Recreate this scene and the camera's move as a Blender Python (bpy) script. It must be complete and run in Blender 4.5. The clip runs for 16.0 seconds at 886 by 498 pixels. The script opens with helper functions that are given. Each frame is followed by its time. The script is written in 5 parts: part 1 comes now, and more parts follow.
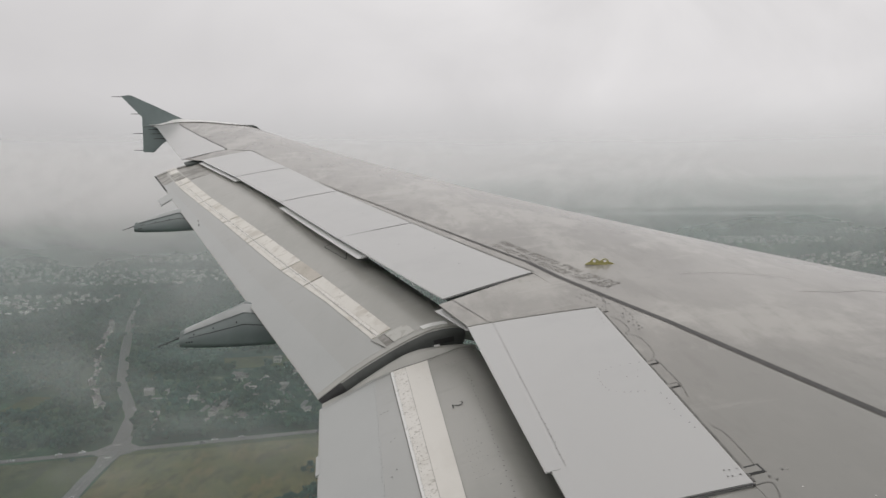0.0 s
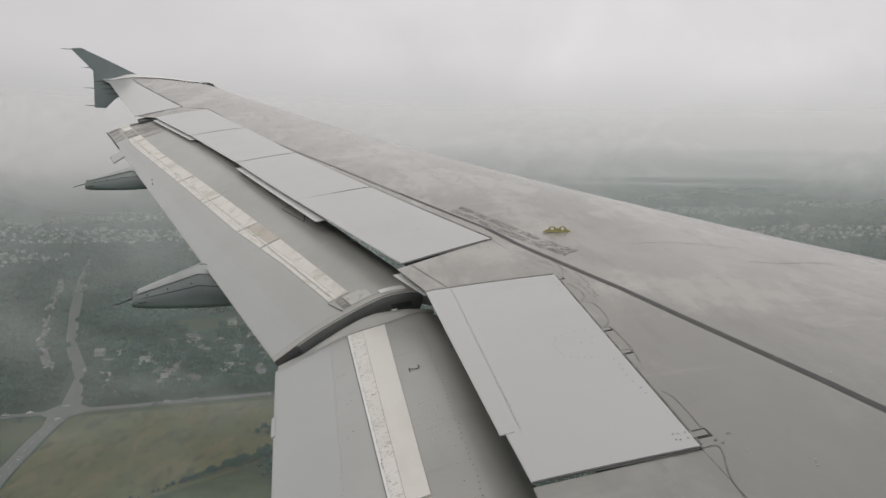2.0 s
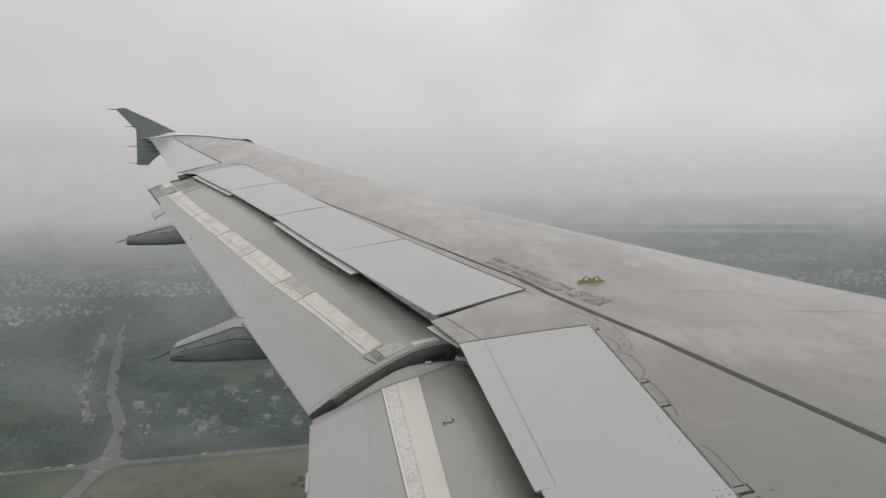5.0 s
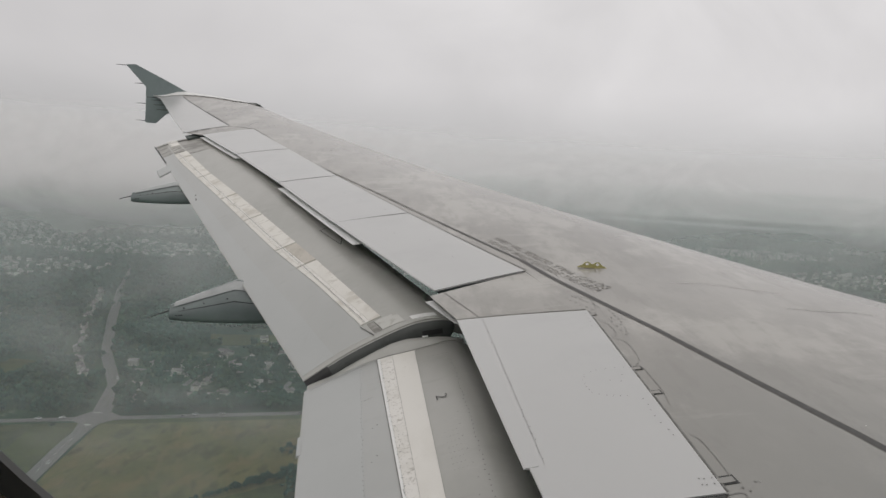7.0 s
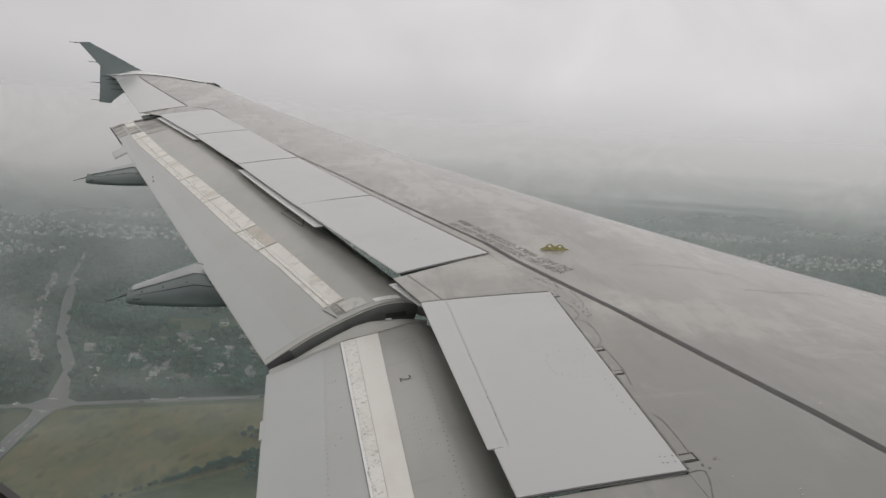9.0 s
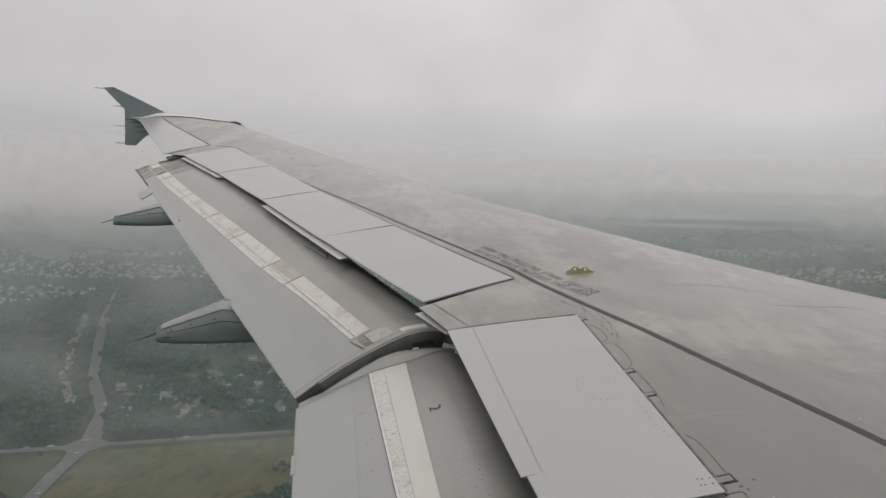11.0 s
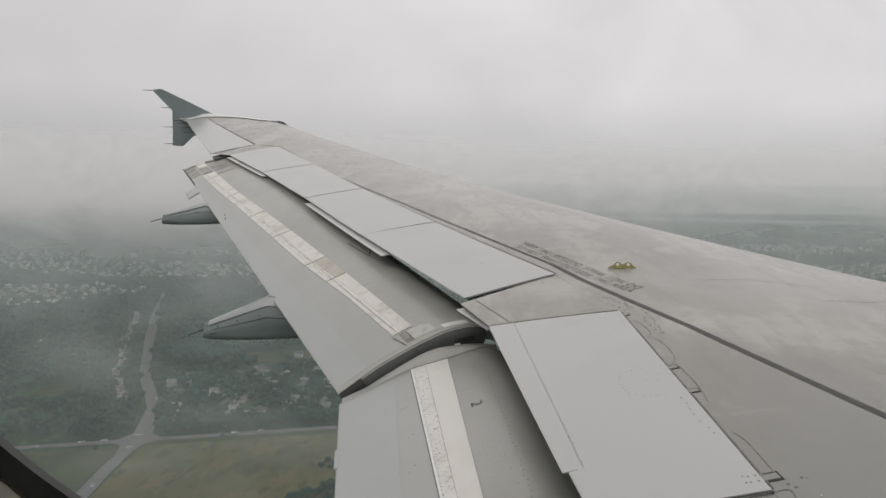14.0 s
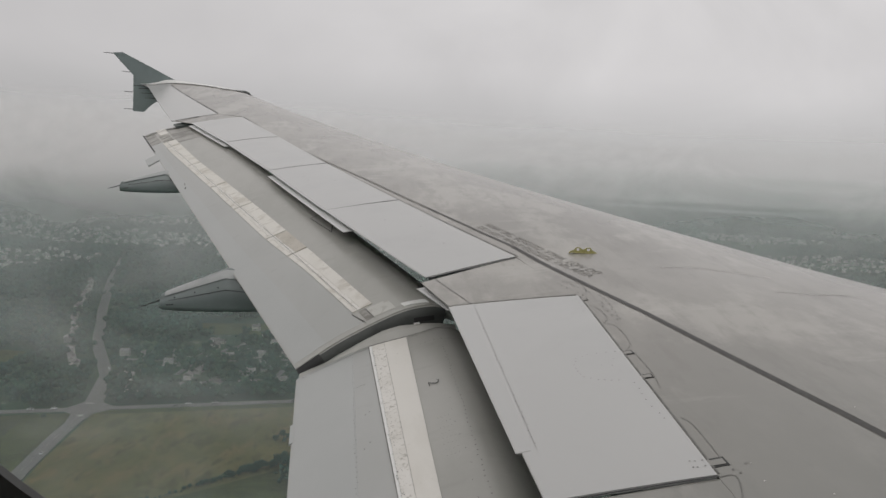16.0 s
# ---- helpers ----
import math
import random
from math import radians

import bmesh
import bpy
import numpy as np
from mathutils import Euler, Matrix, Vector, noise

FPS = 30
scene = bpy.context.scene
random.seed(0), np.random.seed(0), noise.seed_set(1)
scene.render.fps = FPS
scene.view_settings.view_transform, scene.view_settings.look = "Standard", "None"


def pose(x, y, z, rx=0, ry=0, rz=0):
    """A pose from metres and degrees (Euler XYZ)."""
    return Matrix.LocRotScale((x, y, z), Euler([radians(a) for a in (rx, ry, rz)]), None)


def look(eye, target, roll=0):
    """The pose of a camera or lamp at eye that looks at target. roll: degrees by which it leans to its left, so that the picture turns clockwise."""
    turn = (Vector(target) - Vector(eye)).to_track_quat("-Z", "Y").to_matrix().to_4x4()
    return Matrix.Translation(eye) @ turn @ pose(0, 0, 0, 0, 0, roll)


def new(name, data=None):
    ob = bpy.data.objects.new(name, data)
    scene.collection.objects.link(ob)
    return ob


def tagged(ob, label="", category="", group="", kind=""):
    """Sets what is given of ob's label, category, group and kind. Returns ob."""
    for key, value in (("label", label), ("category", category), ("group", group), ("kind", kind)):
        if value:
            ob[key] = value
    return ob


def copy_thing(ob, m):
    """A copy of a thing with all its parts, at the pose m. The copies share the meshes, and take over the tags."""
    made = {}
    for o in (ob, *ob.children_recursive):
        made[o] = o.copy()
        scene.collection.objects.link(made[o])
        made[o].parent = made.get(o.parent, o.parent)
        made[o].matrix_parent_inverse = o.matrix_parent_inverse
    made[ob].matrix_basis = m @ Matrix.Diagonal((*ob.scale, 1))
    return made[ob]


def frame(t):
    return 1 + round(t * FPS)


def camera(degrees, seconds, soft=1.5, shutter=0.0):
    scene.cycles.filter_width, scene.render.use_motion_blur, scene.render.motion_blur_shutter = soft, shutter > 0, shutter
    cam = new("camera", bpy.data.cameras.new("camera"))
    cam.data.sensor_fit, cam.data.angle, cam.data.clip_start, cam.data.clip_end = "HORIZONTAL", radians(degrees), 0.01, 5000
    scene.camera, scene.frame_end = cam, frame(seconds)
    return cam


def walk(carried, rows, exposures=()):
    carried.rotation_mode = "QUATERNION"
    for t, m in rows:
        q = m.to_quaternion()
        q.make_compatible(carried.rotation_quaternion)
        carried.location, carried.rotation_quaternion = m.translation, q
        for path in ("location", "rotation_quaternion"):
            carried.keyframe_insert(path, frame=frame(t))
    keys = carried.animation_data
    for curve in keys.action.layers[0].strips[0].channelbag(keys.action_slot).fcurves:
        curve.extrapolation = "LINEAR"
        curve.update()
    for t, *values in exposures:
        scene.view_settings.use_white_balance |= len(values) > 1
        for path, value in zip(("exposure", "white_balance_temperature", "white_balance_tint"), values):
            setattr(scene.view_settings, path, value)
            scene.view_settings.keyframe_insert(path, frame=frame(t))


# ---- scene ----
cam = camera(59.05, 16.0, soft=1.5)
# metres: x ahead, y outboard from the fuselage's axis, z up; wing root chord at z = 0
PATH = [
    (0, pose(-5.6991, 1.7742, 1.3509, 84.846, 0.824, -6.358)),
    (0.5, pose(-5.6965, 1.7722, 1.3527, 85.774, 0.999, -5.759)),
    (1, pose(-5.7078, 1.7813, 1.3550, 84.392, -0.098, -7.567)),
    (1.5, pose(-5.7090, 1.7781, 1.3537, 82.702, -1.452, -9.127)),
    (2, pose(-5.7064, 1.7739, 1.3489, 82.299, -0.651, -9.296)),
    (2.5, pose(-5.7053, 1.7762, 1.3533, 82.550, -0.488, -9.080)),
    (3, pose(-5.7018, 1.7560, 1.3521, 82.087, -1.603, -8.422)),
    (3.5, pose(-5.7050, 1.7729, 1.3489, 82.399, -1.286, -8.468)),
    (4, pose(-5.7049, 1.7793, 1.3642, 82.081, -1.058, -8.624)),
    (4.5, pose(-5.7009, 1.7803, 1.3629, 85.446, 0.592, -8.718)),
    (4.7, pose(-5.6949, 1.7698, 1.3614, 85.895, 1.093, -7.525)),
    (6.8, pose(-5.7019, 1.7546, 1.3576, 84.703, -3.289, -6.373)),
    (7, pose(-5.7083, 1.7478, 1.3545, 84.273, -3.390, -6.406)),
    (7.5, pose(-5.7040, 1.7517, 1.3509, 83.385, -4.315, -6.192)),
    (8, pose(-5.7126, 1.7659, 1.3474, 82.723, -5.545, -6.800)),
    (8.5, pose(-5.7184, 1.7640, 1.3548, 81.729, -5.803, -8.133)),
    (9, pose(-5.7146, 1.7599, 1.3513, 83.165, -3.596, -9.187)),
    (9.2, pose(-5.7146, 1.7599, 1.3513, 85.041, -1.478, -9.706)),
    (11.3, pose(-5.7136, 1.7603, 1.3495, 85.111, -1.039, -7.412)),
    (11.5, pose(-5.7136, 1.7603, 1.3495, 85.049, -0.748, -7.249)),
    (12, pose(-5.6969, 1.7547, 1.3424, 85.452, -0.119, -6.210)),
    (12.5, pose(-5.6979, 1.7566, 1.3482, 82.036, -1.262, -5.094)),
    (13, pose(-5.6986, 1.7533, 1.3509, 82.195, -2.056, -4.337)),
    (13.5, pose(-5.7017, 1.7582, 1.3487, 79.898, -2.601, -3.675)),
    (14, pose(-5.7026, 1.7541, 1.3438, 84.878, -0.581, -4.538)),
    (14.5, pose(-5.7086, 1.7531, 1.3549, 83.081, -2.696, -5.813)),
    (15, pose(-5.7053, 1.7566, 1.3507, 81.836, -2.684, -5.828)),
    (15.3, pose(-5.7016, 1.7573, 1.3395, 84.851, -0.255, -6.128)),
    (15.5, pose(-5.6964, 1.7771, 1.3644, 87.525, 1.834, -6.752)),
    (15.7, pose(-5.6909, 1.7612, 1.3561, 87.631, 1.020, -6.913)),
    (16, pose(-5.7054, 1.7508, 1.3518, 83.360, -2.947, -7.091)),
]
walk(cam, PATH, exposures=[(0.0, 0.02), (1.0, 0.07), (1.5, 0.09), (2.0, -0.01), (3.5, 0.03), (4.0, 0.08), (4.5, -0.08), (7.0, -0.06), (8.0, 0.0), (9.0, -0.07), (11.3, -0.16), (12.0, -0.15), (12.5, -0.05), (13.0, 0.12), (13.5, 0.18), (14.0, -0.03), (14.5, -0.04), (15.0, 0.12), (15.5, -0.12), (16.0, -0.17)])

# ---- light ----
SUN_EL, SUN_AZ = radians(50), radians(215)
world = bpy.data.worlds.new("overcast")
scene.world = world
world.use_nodes = True
wn, wl = world.node_tree.nodes, world.node_tree.links
wn.clear()


def node(tree, kind, **sets):
    n = tree.nodes.new(kind)
    for key, value in sets.items():
        if key in n.inputs:
            n.inputs[key].default_value = value
    return n


wt = world.node_tree
sky = wn.new("ShaderNodeTexSky")
sky.sky_type, sky.sun_disc, sky.sun_elevation, sky.sun_rotation = "NISHITA", False, SUN_EL, SUN_AZ
grey = node(wt, "ShaderNodeHueSaturation", Saturation=0.06, Value=0.06)
wl.new(sky.outputs["Color"], grey.inputs["Color"])
coord = wn.new("ShaderNodeTexCoord")
sep = wn.new("ShaderNodeSeparateXYZ")
wl.new(coord.outputs["Generated"], sep.inputs[0])
ramp = wn.new("ShaderNodeValToRGB")          # brightness of the cloud deck by height over the horizon
wl.new(sep.outputs["Z"], ramp.inputs[0])
ramp.color_ramp.interpolation = "EASE"
for k, (pos, v) in enumerate([(0.0, (0.50, 0.498, 0.498)), (0.04, (0.57, 0.561, 0.563)), (0.12, (0.695, 0.677, 0.682)), (0.28, (0.80, 0.78, 0.785)), (1.0, (0.87, 0.845, 0.835))]):
    e = ramp.color_ramp.elements[k] if k < 2 else ramp.color_ramp.elements.new(pos)
    e.position, e.color = pos, (*v, 1)
stretch = wn.new("ShaderNodeMapping")
stretch.inputs["Scale"].default_value = (1, 1, 1.5)
wl.new(coord.outputs["Generated"], stretch.inputs[0])
puffs = node(wt, "ShaderNodeTexNoise", Scale=3.4, Detail=6.0, Roughness=0.5, Distortion=0.5)
wl.new(stretch.outputs[0], puffs.inputs["Vector"])
span = node(wt, "ShaderNodeMapRange")
for key, v in (("From Min", 0.3), ("From Max", 0.7), ("To Min", 0.91), ("To Max", 1.09)):
    span.inputs[key].default_value = v
wl.new(puffs.outputs["Fac"], span.inputs["Value"])
deck = node(wt, "ShaderNodeVectorMath")
deck.operation = "SCALE"
wl.new(ramp.outputs["Color"], deck.inputs[0])
rise = node(wt, "ShaderNodeMapRange")       # cloud relief dies away into the haze at the horizon
rise.inputs["From Max"].default_value = 0.09
wl.new(sep.outputs["Z"], rise.inputs["Value"])
relief = wn.new("ShaderNodeMix")
relief.inputs[2].default_value = 1.0
broken = node(wt, "ShaderNodeMapRange")     # and stands out more ahead, where the deck breaks up
for key, v in (("From Min", -0.2), ("From Max", 0.45), ("To Min", 0.6), ("To Max", 1.6)):
    broken.inputs[key].default_value = v
wl.new(sep.outputs["X"], broken.inputs["Value"])
amount = wn.new("ShaderNodeMath")
amount.operation = "MULTIPLY"
wl.new(rise.outputs[0], amount.inputs[0])
wl.new(broken.outputs[0], amount.inputs[1])
relief.clamp_factor = False
wl.new(amount.outputs[0], relief.inputs[0])
wl.new(span.outputs[0], relief.inputs[3])
wl.new(relief.outputs[0], deck.inputs["Scale"])
ahead = node(wt, "ShaderNodeMapRange")      # the deck is a little thinner ahead than behind
for key, v in (("From Min", -0.6), ("From Max", 0.1), ("To Min", 0.89), ("To Max", 1.035)):
    ahead.inputs[key].default_value = v
ahead.interpolation_type = "SMOOTHSTEP"
wl.new(sep.outputs["X"], ahead.inputs["Value"])
lit = node(wt, "ShaderNodeVectorMath")
lit.operation = "SCALE"
wl.new(deck.outputs[0], lit.inputs[0])
wl.new(ahead.outputs[0], lit.inputs["Scale"])
mixw = wn.new("ShaderNodeMix")
mixw.data_type = "RGBA"
mixw.inputs[0].default_value = 0.9
wl.new(grey.outputs[0], mixw.inputs[6])
wl.new(lit.outputs[0], mixw.inputs[7])
back = node(wt, "ShaderNodeBackground", Strength=1.0)
wl.new(mixw.outputs[2], back.inputs["Color"])
wl.new(back.outputs[0], wn.new("ShaderNodeOutputWorld").inputs["Surface"])

sun = new("sun", bpy.data.lights.new("sun", "SUN"))
sun.data.energy, sun.data.angle, sun.data.color = 0.45, radians(30), (1.0, 0.98, 0.95)
sun.matrix_world = look((0, 0, 50), (-math.sin(SUN_AZ) * math.cos(SUN_EL), -math.cos(SUN_AZ) * math.cos(SUN_EL), 50 - math.sin(SUN_EL)))


# ---- materials ----
def material(name, color, rough=0.5, metal=0.0, spots=(), bump=0.0, bump_scale=60.0, spec=0.5, random_tint=0.0, root_shade=None):
    """Principled paint. spots: (scale, low, high, colour, strength, stretch) stains, mixed over the base one after another."""
    m = bpy.data.materials.new(name)
    m.use_nodes = True
    t, l = m.node_tree, m.node_tree.links
    b = t.nodes["Principled BSDF"]
    b.inputs["Roughness"].default_value, b.inputs["Metallic"].default_value = rough, metal
    b.inputs["Specular IOR Level"].default_value = spec
    rgb = t.nodes.new("ShaderNodeRGB")
    rgb.outputs[0].default_value = (*color, 1)
    out = rgb.outputs[0]
    tc = t.nodes.new("ShaderNodeTexCoord")
    for scale, low, high, col, strength, st in spots:
        mp = t.nodes.new("ShaderNodeMapping")
        mp.inputs["Scale"].default_value = st
        l.new(tc.outputs["Object"], mp.inputs[0])
        n = node(t, "ShaderNodeTexNoise", Scale=scale, Detail=7.0, Roughness=0.62)
        l.new(mp.outputs[0], n.inputs["Vector"])
        r = t.nodes.new("ShaderNodeMapRange")
        r.interpolation_type = "SMOOTHSTEP"
        for key, v in (("From Min", low), ("From Max", high), ("To Min", 0.0), ("To Max", strength)):
            r.inputs[key].default_value = v
        l.new(n.outputs["Fac"], r.inputs["Value"])
        mx = t.nodes.new("ShaderNodeMix")
        mx.data_type = "RGBA"
        l.new(r.outputs[0], mx.inputs[0])
        l.new(out, mx.inputs[6])
        mx.inputs[7].default_value = (*col, 1)
        out = mx.outputs[2]
    if root_shade:        # tone inboard of a wavering line, painted for dull reflected light: (y where it is full, y where it ends, colour, strength)
        full, none, col, strength = root_shade
        n = node(t, "ShaderNodeTexNoise", Scale=0.9, Detail=3.0, Roughness=0.5)
        l.new(tc.outputs["Object"], n.inputs["Vector"])
        xyz = t.nodes.new("ShaderNodeSeparateXYZ")
        l.new(tc.outputs["Object"], xyz.inputs[0])
        wav = t.nodes.new("ShaderNodeMath")
        wav.operation, wav.inputs[1].default_value = "MULTIPLY_ADD", 1.6
        l.new(n.outputs["Fac"], wav.inputs[0])
        l.new(xyz.outputs["Y"], wav.inputs[2])
        r = t.nodes.new("ShaderNodeMapRange")
        r.interpolation_type = "SMOOTHSTEP"
        for key, v in (("From Min", full + 0.8), ("From Max", none + 0.8), ("To Min", strength), ("To Max", 0.0)):
            r.inputs[key].default_value = v
        l.new(wav.outputs[0], r.inputs["Value"])
        mx = t.nodes.new("ShaderNodeMix")
        mx.data_type = "RGBA"
        l.new(r.outputs[0], mx.inputs[0])
        l.new(out, mx.inputs[6])
        mx.inputs[7].default_value = (*col, 1)
        out = mx.outputs[2]
    if random_tint:
        info = t.nodes.new("ShaderNodeObjectInfo")
        r = t.nodes.new("ShaderNodeMapRange")
        r.inputs["To Min"].default_value, r.inputs["To Max"].default_value = 1 - random_tint, 1 + random_tint
        l.new(info.outputs["Random"], r.inputs["Value"])
        v = t.nodes.new("ShaderNodeVectorMath")
        v.operation = "SCALE"
        l.new(out, v.inputs[0])
        l.new(r.outputs[0], v.inputs["Scale"])
        out = v.outputs[0]
    l.new(out, b.inputs["Base Color"])
    if bump:
        n = node(t, "ShaderNodeTexNoise", Scale=bump_scale, Detail=4.0)
        l.new(tc.outputs["Object"], n.inputs["Vector"])
        bp = node(t, "ShaderNodeBump", Strength=bump, Distance=0.004)
        l.new(n.outputs["Fac"], bp.inputs["Height"])
        l.new(bp.outputs[0], b.inputs["Normal"])
    return m


# besides the stains, the root is toned darker and greener for its duller reflections
SKIN = material("weathered_grey_wing_paint", (0.285, 0.272, 0.244), 0.22, spec=1.0, spots=[
    (0.8, 0.40, 0.64, (0.20, 0.191, 0.169), 0.8, (1.2, 0.6, 1)), (1.3, 0.48, 0.62, (0.385, 0.37, 0.335), 0.65, (1.3, 0.7, 1)),
    (3.2, 0.52, 0.66, (0.175, 0.165, 0.142), 0.45, (1.8, 0.45, 1)), (7.0, 0.55, 0.75, (0.16, 0.152, 0.134), 0.4, (1.6, 0.6, 1)), (2.0, 0.58, 0.70, (0.39, 0.377, 0.345), 0.5, (0.4, 1.6, 1))], bump=0.012, bump_scale=5, root_shade=(3.2, 5.4, (0.185, 0.190, 0.172), 0.85))
PANEL = material("light_grey_panel_paint", (0.45, 0.45, 0.442), 0.21, spec=1.0, spots=[
    (1.3, 0.45, 0.75, (0.40, 0.405, 0.397), 0.6, (1, 1, 1)), (14.0, 0.62, 0.78, (0.41, 0.405, 0.39), 0.25, (1, 0.6, 1))], random_tint=0.02)
FLAP = material("grey_flap_paint", (0.385, 0.38, 0.353), 0.33, spec=0.8, spots=[
    (1.6, 0.4, 0.7, (0.305, 0.303, 0.277), 0.7, (1.2, 0.5, 1)), (12.0, 0.55, 0.75, (0.45, 0.44, 0.415), 0.4, (1, 1, 1)), (4.0, 0.56, 0.74, (0.25, 0.242, 0.22), 0.4, (0.5, 1.6, 1))], bump=0.04, bump_scale=20)
TAB = material("pale_grey_flap_rear", (0.40, 0.41, 0.40), 0.33, spec=0.8, spots=[
    (1.5, 0.45, 0.7, (0.37, 0.382, 0.372), 0.6, (1, 0.6, 1)), (10.0, 0.6, 0.78, (0.36, 0.355, 0.34), 0.3, (1, 1, 1))])
STRIP = material("beige_abrasion_strip", (0.71, 0.688, 0.64), 0.55, spots=[
    (3.0, 0.45, 0.7, (0.62, 0.597, 0.545), 0.7, (1, 0.4, 1)), (5.0, 0.5, 0.66, (0.50, 0.465, 0.405), 0.65, (0.7, 1.3, 1)), (9.0, 0.56, 0.7, (0.42, 0.385, 0.33), 0.6, (0.5, 1.5, 1)), (40.0, 0.64, 0.74, (0.34, 0.31, 0.27), 0.5, (1.4, 1, 1))])
STRIP_CLEAN = material("cream_abrasion_strip", (0.73, 0.71, 0.665), 0.55, spots=[
    (3.0, 0.45, 0.7, (0.64, 0.617, 0.565), 0.7, (1, 0.4, 1)), (30.0, 0.64, 0.74, (0.5, 0.47, 0.42), 0.5, (1.4, 1, 1))])
STRIP_DIRTY = material("stained_strip_edge", (0.74, 0.72, 0.68), 0.6, spots=[
    (5.0, 0.42, 0.66, (0.62, 0.60, 0.55), 0.7, (1, 1, 1)), (70.0, 0.58, 0.66, (0.34, 0.31, 0.26), 0.7, (0.8, 1.1, 1)), (24.0, 0.58, 0.68, (0.27, 0.245, 0.20), 0.7, (1, 1, 1)), (9.0, 0.6, 0.7, (0.50, 0.47, 0.41), 0.6, (1, 1, 1))])
STRIP_BROWN = material("brown_stained_strip", (0.52, 0.485, 0.43), 0.6, spots=[
    (4.0, 0.42, 0.66, (0.43, 0.40, 0.345), 0.8, (1, 1, 1)), (18.0, 0.56, 0.68, (0.62, 0.59, 0.53), 0.6, (1, 0.6, 1)), (40.0, 0.6, 0.7, (0.27, 0.245, 0.21), 0.6, (1, 1, 1))])
STRIP_GRIME = material("grimy_worn_strip", (0.33, 0.32, 0.29), 0.5, spots=[
    (7.0, 0.44, 0.58, (0.58, 0.565, 0.52), 0.8, (0.6, 1.3, 1)), (14.0, 0.5, 0.6, (0.06, 0.056, 0.05), 0.8, (0.6, 1.4, 1)), (45.0, 0.56, 0.66, (0.10, 0.094, 0.082), 0.7, (1, 1, 1))])
REAR = material("grey_flap_middle", (0.392, 0.397, 0.383), 0.33, spec=0.8, spots=[
    (1.5, 0.45, 0.7, (0.355, 0.36, 0.345), 0.6, (1, 0.6, 1)), (8.0, 0.56, 0.76, (0.30, 0.298, 0.28), 0.35, (0.6, 1.3, 1))])
SEALANT = material("cream_sealant", (0.50, 0.497, 0.465), 0.55, spots=[(20.0, 0.5, 0.68, (0.30, 0.285, 0.25), 0.7, (1, 1, 1))])
# lips toned brighter than the panels for the light they catch
LIP = material("lit_lip_white", (0.66, 0.665, 0.655), 0.3, spots=[(6.0, 0.5, 0.7, (0.52, 0.525, 0.51), 0.5, (1, 1, 1))])
FINE = material("faint_joint", (0.30, 0.297, 0.285), 0.6, spots=[(14.0, 0.54, 0.66, (0.11, 0.108, 0.10), 0.7, (1, 1, 1))])
GRIME = material("oily_grey_flap_paint", (0.32, 0.31, 0.285), 0.4, spec=0.6, spots=[
    (5.0, 0.42, 0.58, (0.15, 0.142, 0.124), 0.85, (0.45, 1.6, 1)), (9.0, 0.5, 0.66, (0.46, 0.45, 0.42), 0.6, (0.6, 1.2, 1)), (18.0, 0.56, 0.68, (0.10, 0.094, 0.082), 0.6, (0.5, 1.4, 1))])
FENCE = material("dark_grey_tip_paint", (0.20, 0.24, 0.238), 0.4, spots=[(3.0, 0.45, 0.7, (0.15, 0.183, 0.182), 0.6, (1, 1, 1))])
# fairing tops painted paler than the sides for the sky light falling on them
LIT_TOP = material("lit_fairing_top", (0.40, 0.415, 0.41), 0.3, spots=[(5.0, 0.45, 0.7, (0.30, 0.318, 0.313), 0.7, (0.6, 1.4, 1))])
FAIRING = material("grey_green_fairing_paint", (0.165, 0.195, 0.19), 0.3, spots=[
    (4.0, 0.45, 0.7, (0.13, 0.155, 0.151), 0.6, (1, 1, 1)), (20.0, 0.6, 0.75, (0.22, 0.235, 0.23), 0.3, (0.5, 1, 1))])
DARK = material("dark_rubber_seal", (0.022, 0.022, 0.022), 0.65, spots=[(12.0, 0.5, 0.7, (0.05, 0.05, 0.048), 0.6, (1, 1, 1))])
# seal tone lowered to carry the shade of the groove it lies in
RIBSEAL = material("end_seal_with_groove_shade", (0.06, 0.065, 0.06), 0.6, spots=[(8.0, 0.45, 0.7, (0.028, 0.031, 0.028), 0.7, (1, 1, 1))])
# kept dark to stand in for shade in the cove and beside the aileron
COVE = material("dark_green_grey", (0.06, 0.073, 0.067), 0.5, spots=[(6.0, 0.45, 0.7, (0.038, 0.046, 0.042), 0.7, (1, 1, 1))])
LINE = material("dark_grey_walkway_paint", (0.078, 0.077, 0.075), 0.55, spec=0.25, spots=[(16.0, 0.5, 0.7, (0.12, 0.117, 0.11), 0.6, (1, 1, 1))])
LINE_WORN = material("worn_walkway_paint", (0.15, 0.146, 0.136), 0.5, spec=0.3, spots=[(6.0, 0.42, 0.62, (0.22, 0.212, 0.192), 0.8, (1, 1, 1))])
SEAM = material("grimy_joint", (0.12, 0.118, 0.11), 0.6, spots=[(10.0, 0.45, 0.65, (0.24, 0.235, 0.22), 0.7, (1, 1, 1))])
LUG = material("olive_yellow_primer", (0.40, 0.37, 0.16), 0.5, spots=[(30.0, 0.5, 0.7, (0.26, 0.24, 0.09), 0.6, (1, 1, 1))])
LETTER = material("grey_stencil_paint", (0.165, 0.16, 0.148), 0.5, spec=0.25, spots=[(10.0, 0.42, 0.62, (0.27, 0.257, 0.232), 0.75, (1, 1, 1)), (60.0, 0.5, 0.66, (0.28, 0.265, 0.24), 0.7, (1, 1, 1))])
